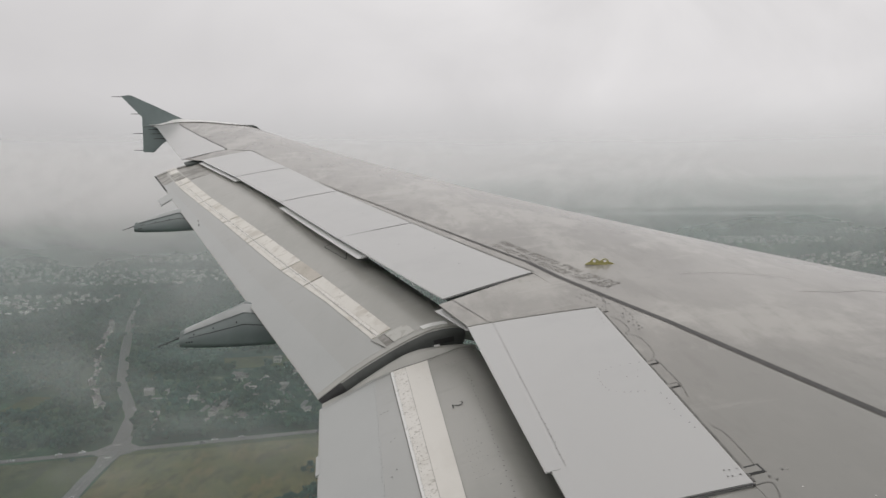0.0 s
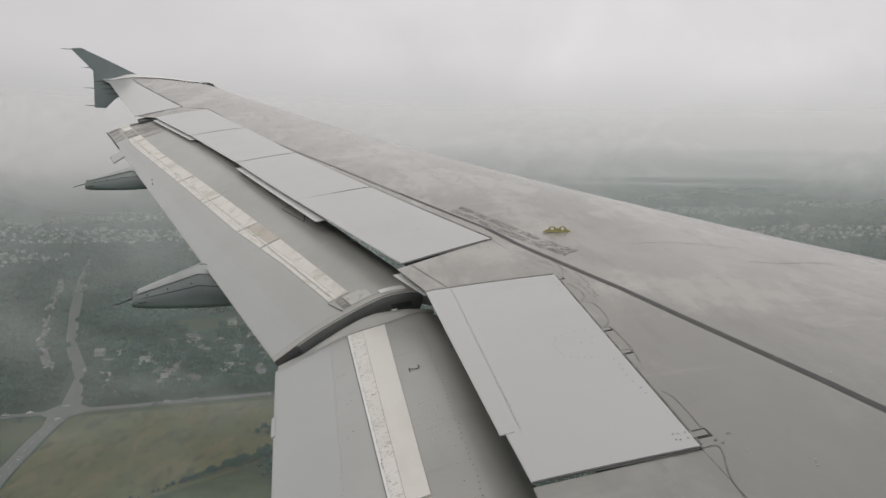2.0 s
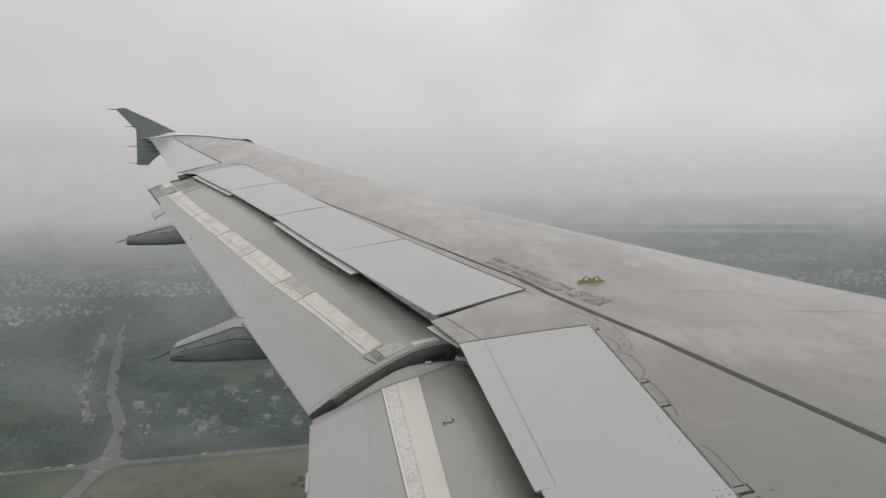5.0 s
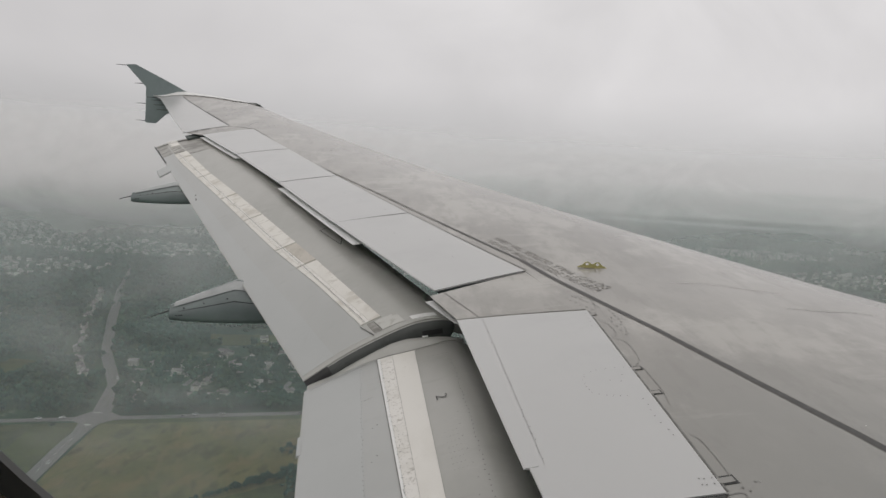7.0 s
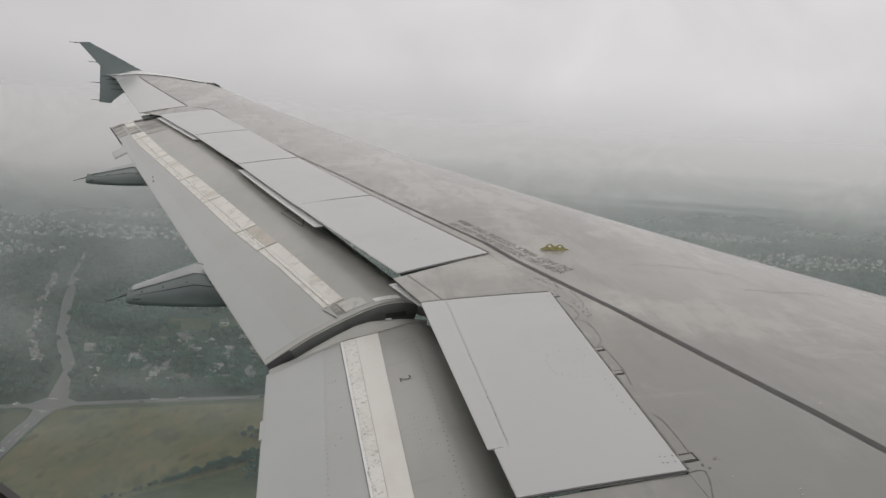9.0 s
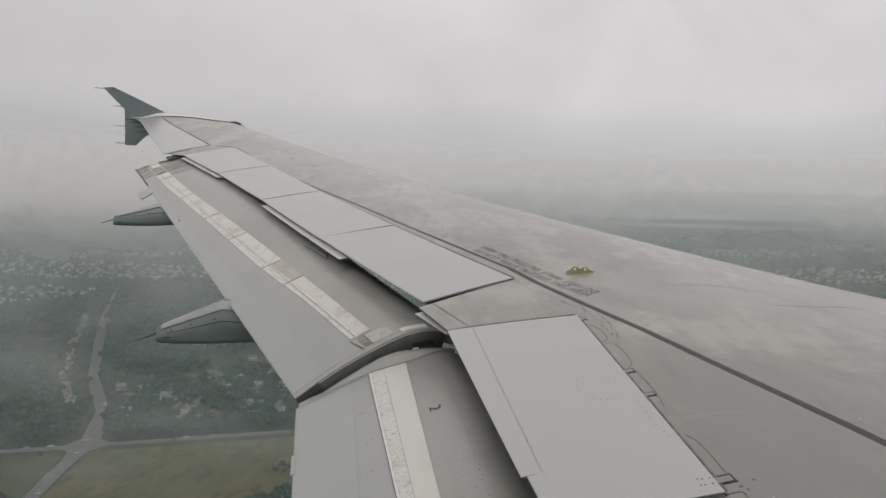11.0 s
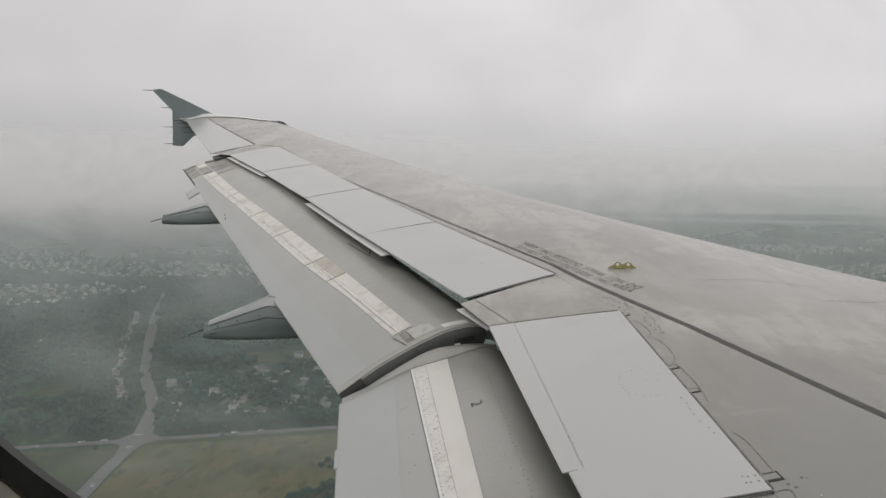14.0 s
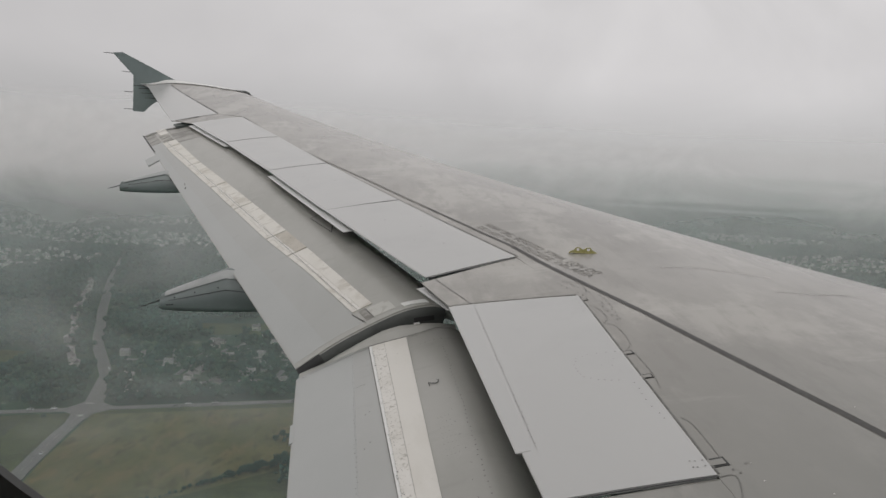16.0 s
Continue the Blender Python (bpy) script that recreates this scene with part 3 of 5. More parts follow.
OUT.sheet("oily_area", GRIME, 0.86, 0.998, lambda u: 0.40, lambda u: 0.74, flap_out, "dirty streaked end of the flap", lift=0.0015, nu=8)
OUT.sheet("oily_area", GRIME, 0.90, 0.998, lambda u: rear_o(u) + 0.005, lambda u: 0.985, flap_out, "dirty streaked end of the flap", lift=0.004, nu=8)
# small plate that sticks out behind the flap near its outer end
bm = bmesh.new()
q = [OUT.at(0.79, 0.985, 0.006), OUT.at(0.83, 0.985, 0.006)]
vs = [bm.verts.new(p) for p in (q[0], q[1], q[1] + Vector((-0.14, 0, -0.075)), q[0] + Vector((-0.14, 0, -0.085)))]
low = [bm.verts.new(p.co + Vector((0, 0, -0.02))) for p in vs]
bm.faces.new(vs)
bm.faces.new(low[::-1])
for k in range(4):
    bm.faces.new((vs[k], low[k], low[(k + 1) % 4], vs[(k + 1) % 4]))
part("edge_tab", bm, TAB, flap_out, "small pale tab at the trailing edge")
OUT.line("scuff", SEAM, [(0.575, 0.955), (0.585, 0.945)], 0.012, flap_out, lift=0.006)
OUT.line("scuff", SEAM, [(0.595, 0.94), (0.603, 0.932)], 0.012, flap_out, lift=0.006)
OUT.line("access_outline", SEAM, [(0.285, 0.313), (0.297, 0.19), (0.255, 0.19), (0.225, 0.28), (0.285, 0.313)], 0.009, flap_out)

flap_in = INN.body("flap", FLAP, 0, 1, 0, 1, wing, "extended inboard flap, grey with pale rear section", nu=30, nv=24)
INN.sheet("rear_panel", TAB, 0.0, 1.0, lambda u: 0.728, lambda u: 0.995, flap_in, "pale grey rear skin", nu=24, nv=6, lift=0.0015)
INN.sheet("mid_panel", REAR, 0.0, 1.0, lambda u: rear_i(u), lambda u: 0.728, flap_in, "grey skin behind the strip", nu=24, nv=4, lift=0.001)
for a, b in ((0.006, 0.452), (0.456, 0.99)):
    INN.sheet("abrasion_strip", STRIP_CLEAN if a < 0.1 else STRIP_BROWN, a, b, lambda u: front_i(u), lambda u: lerp(front_i(u), rear_i(u), 0.60), flap_in, "beige weathered strip", lift=0.007, nu=20)
    INN.sheet("stained_edge", STRIP_DIRTY, a, b, lambda u: lerp(front_i(u), rear_i(u), 0.61), lambda u: lerp(front_i(u), rear_i(u), 0.92), flap_in, "stained white edge", lift=0.006, nu=20)
    INN.sheet("rear_band", WHITE, a, b, lambda u: lerp(front_i(u), rear_i(u), 0.925), lambda u: rear_i(u), flap_in, "narrow white edge band", lift=0.0065, nu=20)
INN.line("joint", SEAM, [(0.006, rear_i(0)), (0.99, rear_i(1))], 0.008, flap_in, lift=0.006)
for radius, count in ((0.0014, 150), (0.0022, 70), (0.0035, 14)):
    INN.dots([(u, lerp(front_i(u), rear_i(u), 0.95 - abs(random.gauss(0, 0.09)))) for u in [random.uniform(0.01, 0.6) for _ in range(count)]], flap_in, radius, lift=0.0078)
INN.line("end_joint", SEAM, [(0.008, 0.2), (0.008, 0.97)], 0.004, flap_in)
INN.dots([(u / 100, 0.732 + random.uniform(-0.003, 0.003)) for u in range(2, 60, 1)], flap_in, 0.0028)
INN.dots([(u / 100, 0.34 + 0.0004 * u + random.uniform(-0.006, 0.006)) for u in range(8, 60, 1)], flap_in, 0.0035)
INN.dots([(0.1 + u / 100, 0.40 + random.uniform(-0.01, 0.01)) for u in range(14, 50, 3)], flap_in, 0.003)
INN.dots([(0.13 + 0.003 * random.random(), 0.69 + 0.013 * k) for k in range(3)] + [(0.215, 0.675), (0.22, 0.69), (0.29, 0.68), (0.30, 0.70)], flap_in, 0.004)
INN.dots([(0.046 + 0.0006 * k, 0.45 - 0.022 * k) for k in range(11)], flap_in, 0.003)
INN.dots([(0.28 + 0.012 * (k % 8), 0.46 - 0.014 * (k // 8)) for k in range(32)], flap_in, 0.002)
INN.dots([(0.52 + 0.012 * (k % 10), 0.45 - 0.016 * (k // 10)) for k in range(40)], flap_in, 0.002)
# ledge that fills the gap up to the outboard flap's seal
xs = [q.x for q in INN.a][::-1]
zs = [q.y for q in INN.a][::-1]
verts, faces = [], []
for k in range(41):
    x = lerp(-5.93, -5.0, k / 40)
    zb = float(np.interp(x, [-5.93, -5.866, -5.786, -5.696, -5.617, -5.538, -5.436, -5.345, -5.253, -5.172, -5.092, -5.0], [0.02, 0.052, 0.086, 0.146, 0.195, 0.243, 0.298, 0.329, 0.341, 0.350, 0.352, 0.345]))
    za = float(np.interp(x, xs, zs))
    verts += [(x, 6.408, zb - 0.06), (x, 6.406, zb - 0.006), (x, 6.401, zb - 0.001), (x, 6.38, lerp(za, zb, 0.62)), (x, 6.345, za + 0.003)]
for k in range(40):
    for i in range(4):
        a = k * 5 + i
        faces.append((a, a + 1, a + 6, a + 5))
mesh_object("end_fairing", verts, faces, FLAP, flap_in, "light grey ledge at the flap's end")
for name, mat, c, s in (("seal_block", DARK, (-5.19, 6.424, 0.372), (0.125, 0.02, 0.03)), ("fitting", WHITE, (-5.235, 6.405, 0.345), (0.035, 0.02, 0.008))):
    bm = bmesh.new()
    bmesh.ops.create_cube(bm, size=1, matrix=Matrix.Translation(c) @ Matrix.Rotation(radians(-10), 4, "Y") @ Matrix.Diagonal((*s, 1)))
    part(name, bm, mat, flap_in)
# small tab on the inboard flap's trailing edge
bm = bmesh.new()
p, q = INN.at(0.15, 0.99, 0.004), INN.at(0.2, 0.99, 0.004)
vs = [bm.verts.new(v) for v in (p, q, q + Vector((-0.02, 0, -0.009)), p + Vector((-0.02, 0, -0.009)))]
low = [bm.verts.new(v.co + Vector((0, 0, -0.01))) for v in vs]
bm.faces.new(vs)
bm.faces.new(low[::-1])
for k in range(4):
    bm.faces.new((vs[k], low[k], low[(k + 1) % 4], vs[(k + 1) % 4]))
part("edge_tab", bm, TAB, flap_in, "small pale tab at the trailing edge")


# ---- flap track fairings ----
def fairing(y, tail, deep, knee, front, half, knuckle):
    """A tapered box with soft edges. tail, knee, front: x and z of the flat top from the blunt end to under the flap; deep: heights at the ends; knuckle: height of the line where the sides fold in."""
    n_c, secs = 5, 16
    verts, faces = [], []
    for i in range(secs + 1):
        t = i / secs
        x = lerp(tail[0], front[0], t)
        ztop = float(np.interp(x, [tail[0], knee[0], front[0]], [tail[1], knee[1], front[1]]))
        zbot = lerp(tail[1] - deep[0], front[1] - deep[1], t) - 0.012 * math.sin(math.pi * t)
        end = 1 - 0.08 * (1 - min(1.0, t * 8)) ** 2          # rounded-off tail
        w = lerp(0.07, half, t ** 0.85) * end
        mid = (ztop + zbot) / 2
        ztop, zbot = mid + (ztop - mid) * end, mid + (zbot - mid) * end
        wt, ws, rb = w * 0.3, w * 0.86, 0.04
        zs = lerp(zbot, ztop, knuckle)
        rt = min(0.02, wt * 0.8)
        ring = []
        for cx, cz, r, a0 in ((wt - rt, ztop - rt, rt, 0), (-(wt - rt), ztop - rt, rt, 90), (-ws, zs, 0, 0), (-(w - rb), zbot + rb, rb, 180), (w - rb, zbot + rb, rb, 270), (ws, zs, 0, 0)):
            for k in range(n_c if r else 1):
                a = radians(a0 + 90 * k / (n_c - 1))
                ring.append((x, y + cx + r * math.cos(a), cz + r * math.sin(a)))
        verts += ring
    n = 4 * n_c + 2
    for i in range(secs):
        for k in range(n):
            a, b = i * n + k, i * n + (k + 1) % n
            faces.append((a, b, b + n, a + n))
    faces.append(tuple(range(n))[::-1])
    faces.append(tuple(range(secs * n, (secs + 1) * n)))
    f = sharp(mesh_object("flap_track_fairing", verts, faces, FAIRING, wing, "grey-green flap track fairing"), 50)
    # place on the inboard side by length and height; the slope above the shoulder is toned pale for sky light
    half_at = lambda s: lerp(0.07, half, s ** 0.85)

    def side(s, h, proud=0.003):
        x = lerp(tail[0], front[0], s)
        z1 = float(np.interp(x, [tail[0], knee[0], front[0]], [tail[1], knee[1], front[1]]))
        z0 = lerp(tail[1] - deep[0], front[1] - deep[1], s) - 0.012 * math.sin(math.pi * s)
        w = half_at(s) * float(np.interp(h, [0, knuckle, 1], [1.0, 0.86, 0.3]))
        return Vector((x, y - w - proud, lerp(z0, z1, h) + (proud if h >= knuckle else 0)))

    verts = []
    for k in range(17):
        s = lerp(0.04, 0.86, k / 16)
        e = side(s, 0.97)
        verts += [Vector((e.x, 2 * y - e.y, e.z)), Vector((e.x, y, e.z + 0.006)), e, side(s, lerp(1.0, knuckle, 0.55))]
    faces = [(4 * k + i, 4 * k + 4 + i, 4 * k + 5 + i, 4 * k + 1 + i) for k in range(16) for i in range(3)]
    mesh_object("lit_top", verts, faces, LIT_TOP, f, "fairing top toned pale for the sky light on it")
    verts = []
    for k in range(13):
        s = lerp(0.08, 0.9, k / 12)
        verts += [side(s, knuckle * 0.86 - 0.008), side(s, knuckle * 0.86 + 0.008)]
    faces = [(2 * k, 2 * k + 1, 2 * k + 3, 2 * k + 2) for k in range(12)]
    mesh_object("side_seam", verts, faces, DARK, f)
    for s, h in ((0.13, 0.62), (0.3, 0.64), (0.5, 0.62), (0.7, 0.64)):
        c = side(s, h)
        mesh_object("fastener", [c + Vector((0.006 * math.cos(a * math.tau / 8), -0.002, 0.006 * math.sin(a * math.tau / 8))) for a in range(8)], [tuple(range(8))], DARK, f)
    for k in range(3):
        c = side(0.06 + 0.022 * k, 0.30)
        mesh_object("data_bar", [c + Vector(o) for o in ((0, -0.003, 0), (0.013, -0.003, 0), (0.013, -0.003, 0.010), (0, -0.003, 0.010))], [(0, 1, 2, 3)], DARK, f)
    return f


def wick(p, q, parent, radius=0.006):
    p, q = Vector(p), Vector(q)
    bm = bmesh.new()
    m = Matrix.Translation((p + q) / 2) @ (q - p).to_track_quat("Z", "Y").to_matrix().to_4x4()
    bmesh.ops.create_cone(bm, cap_ends=True, segments=8, radius1=radius, radius2=radius * 0.5, depth=(q - p).length, matrix=m)
    return part("static_wick", bm, DARK, parent, "thin dark static discharge wick", True)


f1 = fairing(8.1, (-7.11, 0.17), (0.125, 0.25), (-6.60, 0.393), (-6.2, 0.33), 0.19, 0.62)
wick((-7.10, 8.1, 0.125), (-7.29, 8.1, 0.05), f1)
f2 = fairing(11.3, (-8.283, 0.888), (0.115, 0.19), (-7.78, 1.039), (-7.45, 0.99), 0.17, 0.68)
wick((-8.27, 11.3, 0.85), (-8.43, 11.3, 0.80), f2)

# ---- wing tip: white strip on the raked nose with the sky's highlight painted in, lip under the outer spoiler ----
verts, faces = [], []
for k in range(25):
    y = lerp(16.12, 16.935, k / 24)
    w = lerp(0.46, 0.74, (k / 24) ** 0.5)
    for i in range(-4, 9):          # from under the nose round to the upper side
        x = lead(y) - w * (i / 8) ** 2
        z = top(x, y) + 0.011 if i > 0 else under(x, y) - 0.008 if i < 0 else top(x, y)
        verts.append((x + (0.012 if abs(i) < 3 else 0.0), y, z))
for k in range(24):
    for i in range(12):
        a = k * 13 + i
        faces.append((a, a + 1, a + 14, a + 13))
mesh_object("tip_rim", verts, faces, WHITE, wing, "white wing tip nose with the sky's highlight painted in")
plate("spoiler_lip", [(-7.0, 11.40), (-7.72, 13.0), (-7.86, 13.02), (-7.13, 11.40)], LIP, wing, nu=10, nv=2, lift=-0.024, thick=0.012)
# ---- wing tip fence ----
outline = [(-9.962, 2.948), (-9.79, 2.964), (-9.30, 2.735), (-8.82, 2.50), (-8.72, 2.40), (-8.80, 2.28), (-9.23, 2.10), (-9.41, 1.911), (-9.604, 1.916), (-9.588, 2.564)]
bm = bmesh.new()
inner = [bm.verts.new((x, 16.93, z)) for x, z in outline]
outer = [bm.verts.new((x, 16.97, z)) for x, z in outline]
bm.faces.new(inner)
bm.faces.new(outer[::-1])
for k in range(len(outline)):
    j = (k + 1) % len(outline)
    bm.faces.new((inner[k], outer[k], outer[j], inner[j]))
bmesh.ops.bevel(bm, geom=list(bm.edges), offset=0.008, segments=2, affect="EDGES")
fence = part("wingtip_fence", bm, FENCE, wing, "dark grey wingtip fence above and below the tip")
for x, z in ((-9.96, 2.935), (-9.63, 2.62), (-9.60, 2.26), (-9.60, 1.95)):
    wick((x, 16.95, z), (x - 0.17, 16.95, z + 0.005), fence, 0.007)
for x, y in ((-9.22, 16.5), (-9.05, 16.0), (-9.38, 16.8), (-8.88, 15.5)):
    wick((x + 0.05, y, top(x, y) - 0.005), (x - 0.17, y, top(x, y) - 0.01), aileron, 0.007)

# slat nose along the leading edge, ending short of the tip
verts, faces = [], []
for i in range(31):
    y = lerp(2.6, 16.22, i / 30)
    L = lead_straight(y)
    h = 0.5 + 0.5 * (16.22 - y) / 13.6
    for k in range(9):
        a = radians(lerp(62, -80, k / 8))
        verts.append((L - 0.10 + 0.19 * math.cos(a), y, chordline(L, y) - 0.05 + h * 0.17 * math.sin(a)))
for i in range(30):
    for k in range(8):
        a = i * 9 + k
        faces.append((a, a + 1, a + 10, a + 9))
faces.append(tuple(range(9)))
faces.append(tuple(range(270, 279))[::-1])
mesh_object("slat", verts, faces, SKIN, wing, "weathered grey leading edge slat")

# the slat's outboard end, a dark wedge standing at the nose of the tip
verts = []
for x, z0, z1 in ((-7.78, 2.357, 2.371), (-7.62, 2.307, 2.359), (-7.50, 2.284, 2.354), (-7.435, 2.277, 2.326), (-7.40, 2.262, 2.276)):
    verts += [(x, 16.23, z0), (x, 16.23, z1), (x, 16.29, z0), (x, 16.29, z1)]
faces = []
for k in range(4):
    b = 4 * k
    faces += [(b, b + 1, b + 5, b + 4), (b + 2, b + 6, b + 7, b + 3), (b + 1, b + 3, b + 7, b + 5), (b, b + 4, b + 6, b + 2)]
faces += [(0, 2, 3, 1), (16, 17, 19, 18)]
mesh_object("slat_end", verts, faces, COVE, wing, "dark outboard end of the slat", False)

# ---- markings and fittings on the skin ----
WALK = [(-3.50, 2.0), (-3.932, 4.204), (-4.206, 5.39), (-4.590, 6.775), (-5.04, 7.93), (-5.484, 9.05), (-6.879, 12.306)]
ribbon("walkway_line", WALK[:4], 0.031, LINE, wing, label="dark grey walkway boundary line")
ribbon("walkway_line", WALK[3:5], 0.022, LINE, wing, label="dark grey walkway boundary line")
ribbon("walkway_line", WALK[4:], 0.026, LINE_WORN, wing, label="worn grey walkway boundary line")
ribbon("hinge_seam", [(-4.60, 6.56), (-7.14, 13.2)], 0.009, SEAM, wing)
ribbon("hinge_seam", [(-4.505, 3.98), (-4.44, 5.73)], 0.007, SEAM, wing)
ribbon("skin_seam", [tuple(p) for p in smooth_section([(-4.465, 6.01), (-4.384, 5.943), (-4.379, 5.835), (-4.406, 5.726)], 28)], 0.002, SEAM, wing, step=0.03)
ribbon("skin_seam", [tuple(p) for p in smooth_section([(-4.429, 5.593), (-4.403, 5.493), (-4.407, 5.376), (-4.446, 5.32)], 28)], 0.002, SEAM, wing, step=0.03)
ribbon("skin_seam", [tuple(p) for p in smooth_section([(-4.443, 5.325), (-4.402, 5.269), (-4.397, 5.168), (-4.41, 5.045), (-4.45, 4.979)], 28)], 0.002, SEAM, wing, step=0.03)
ribbon("skin_seam", [(-4.425, 4.96), (-4.43, 4.71), (-4.451, 4.591)], 0.002, SEAM, wing, step=0.03)
ribbon("skin_seam", [tuple(p) for p in smooth_section([(-4.471, 4.352), (-4.454, 4.297), (-4.454, 4.181), (-4.461, 4.055)], 28)], 0.002, SEAM, wing, step=0.03)
ribbon("skin_seam", [tuple(p) for p in smooth_section([(-4.515, 3.962), (-4.466, 3.959), (-4.469, 3.911), (-4.514, 3.767), (-4.521, 3.5)], 28)], 0.0035, SEAM, wing, step=0.03)
ribbon("skin_seam", [(-5.146, 6.327), (-5.004, 5.82)], 0.004, SEAM, wing, lift=0.002, step=0.05)
ribbon("scratch", [(-3.823, 6.149), (-3.70, 6.13), (-3.618, 6.11), (-3.462, 6.015), (-3.272, 5.889)], 0.0045, SCRATCH, wing, label="thin pale scratch in the paint")
ribbon("scratch", [(-3.411, 5.60), (-3.241, 5.534), (-3.081, 5.537), (-2.982, 5.491)], 0.006, SCRATCH, wing, label="thin pale scratch in the paint")
rivets(row_of((-4.333, 5.716), (-4.344, 5.358), 9, 0.008) + row_of((-4.365, 5.60), (-4.37, 5.36), 5, 0.008) + row_of((-4.456, 6.005), (-4.365, 5.779), 8, 0.01) + row_of((-4.49, 5.98), (-4.42, 5.76), 6, 0.01), wing, SEAM, 0.005)
rivets([(-4.449, 4.022), (-4.453, 3.989), (-4.44, 3.967), (-4.40, 4.01)], wing, SEAM, 0.005)
for x, y, s in ((-4.440, 5.677, 1.05), (-4.459, 4.955, 1.2), (-4.464, 4.708, 1.1), (-4.485, 4.041, 1.45)):
    rect = lambda a, b: [(x + a, y - b), (x + a, y + b), (x - a, y + b), (x - a, y - b)]
    slot = plate("hinge_slot", rect(0.024 * s, 0.018 * s), DARK, wing, nu=2, nv=2, lift=0.0015, thick=0.002, gap=0.0, label="dark hinge cut-out")
    plate("hinge_pin", rect(0.019 * s, 0.011 * s), SKIN, slot, nu=2, nv=2, lift=0.0028, thick=0.002, gap=0.0)
rivets([(-4.386, 4.006), (-4.396, 3.902), (-4.245, 3.785), (-4.258, 3.756), (-4.02, 3.62), (-3.87, 4.25)], wing, SCRATCH, 0.003)
sp = spoiler[0]
sp_top = lambda x, y: top(x, y) + 0.005
ribbon("edge_seam", [(-5.008, 4.305), (-4.996, 5.82)], 0.0016, FINE, sp, height=sp_top)
rivets(row_of((-5.005, 4.34), (-5.003, 4.72), 9) + row_of((-5.004, 4.95), (-5.002, 5.12), 5) + row_of((-5.0, 5.3), (-5.0, 5.45), 4) + row_of((-5.055, 4.34), (-5.03, 4.36), 4), sp, SEAM, 0.0027, sp_top)
circle = [(-4.469, 4.967), (-4.54, 4.977), (-4.626, 4.981), (-4.684, 4.955), (-4.708, 4.898), (-4.707, 4.833), (-4.702, 4.773), (-4.657, 4.732), (-4.606, 4.711), (-4.554, 4.696)]
rivets([s for p, q in zip(circle, circle[1:]) for s in row_of(p, q, 3, 0.003)[:2]] + [(-4.537, 4.899), (-4.56, 4.84), (-4.60, 4.86)], sp, SEAM, 0.0027, sp_top)
rivets(row_of((-4.535, 4.66), (-4.534, 4.349), 7, 0.006) + row_of((-4.562, 4.069), (-4.525, 4.06), 3) + row_of((-4.57, 4.03), (-4.53, 4.023), 3) + row_of((-4.47, 5.68), (-4.49, 5.5), 4), sp, SEAM, 0.0032, sp_top)
rivets(row_of((-5.066, 4.86), (-5.06, 5.12), 6, 0.006), sp, SEAM, 0.0045, sp_top)
rivets([(-5.05, 5.78)], sp, SEAM, 0.012, sp_top)
plate("spoiler_edge", [(-5.03, 4.30), (-5.04, 5.80), (-5.128, 5.82), (-5.082, 4.30)], PANEL, sp, nu=8, nv=2, lift=0.0065, thick=0.012, gap=0.0)
for s in spoiler[1:3]:
    k = spoiler.index(s)
    c = SPOILERS[k]
    rivets([(lerp(c[0][0], c[2][0], f) + random.uniform(-0.2, 0.2), lerp(c[0][1], c[2][1], f) + random.uniform(-0.2, 0.2)) for f in (0.2, 0.4, 0.5, 0.7, 0.8)], s, SEAM, 0.006, sp_top)

# stencilled warning, once for each way of reading
def stencil(text, p, q, size, parent, height=top, lift=0.0015, name="lettering", flip=False):
    curve = bpy.data.curves.new(name, "FONT")
    curve.body, curve.size, curve.space_character = text, 1.0, 1.1
    tmp = new(name, curve)
    me = bpy.data.meshes.new_from_object(tmp.evaluated_get(bpy.context.evaluated_depsgraph_get()))
    bpy.data.objects.remove(tmp)
    w = max(v.co.x for v in me.vertices)
    flat_x = [v.co.x for v in me.vertices]
    p, q = Vector(p), Vector(q)
    d = (q - p) / w
    up = Vector((-d.y, d.x)).normalized() * size
    for v in me.vertices:
        r = p + d * v.co.x + up * v.co.y
        v.co = (r.x, r.y, height(r.x, r.y) + lift)
    words = text.split()
    ends = []
    for k in range(1, len(words)):          # where each word stops along the line
        curve.body = " ".join(words[:k])
        tmp = new(name, curve)
        m = bpy.data.meshes.new_from_object(tmp.evaluated_get(bpy.context.evaluated_depsgraph_get()))
        bpy.data.objects.remove(tmp)
        ends.append(max(v.co.x for v in m.vertices) + 0.05)
    for k, word in enumerate(words):
        a, b = ([-1] + ends)[k], (ends + [1e6])[k]
        polys = [list(f.vertices) for f in me.polygons if a < flat_x[f.vertices[0]] <= b]
        used = {v: i for i, v in enumerate(sorted({v for f in polys for v in f}))}
        ob = mesh_object(name, [me.vertices[v].co.copy() for v in used], [tuple(used[v] for v in f) for f in polys], LETTER, parent, "grey stencilled word " + word, False)


WARN = "DO NOT WALK OUTSIDE THIS AREA"
stencil(WARN, (-4.753, 7.285), (-4.298, 6.04), 0.08, wing)
stencil(WARN, (-4.192, 6.098), (-4.639, 7.365), 0.08, wing)
# stencilled digit on the inboard flap, written along the span
curve = bpy.data.curves.new("lettering", "FONT")
curve.body, curve.offset = "2", -0.014
tmp = new("lettering", curve)
digit = bpy.data.meshes.new_from_object(tmp.evaluated_get(bpy.context.evaluated_depsgraph_get()))
bpy.data.objects.remove(tmp)
for v in digit.vertices:
    v.co = INN.at(0.178 + v.co.x * 0.031, 0.462 - v.co.y * 0.067, 0.004)
digit.materials.append(LINE)
ob = new("lettering", digit)
ob.parent = flap_in
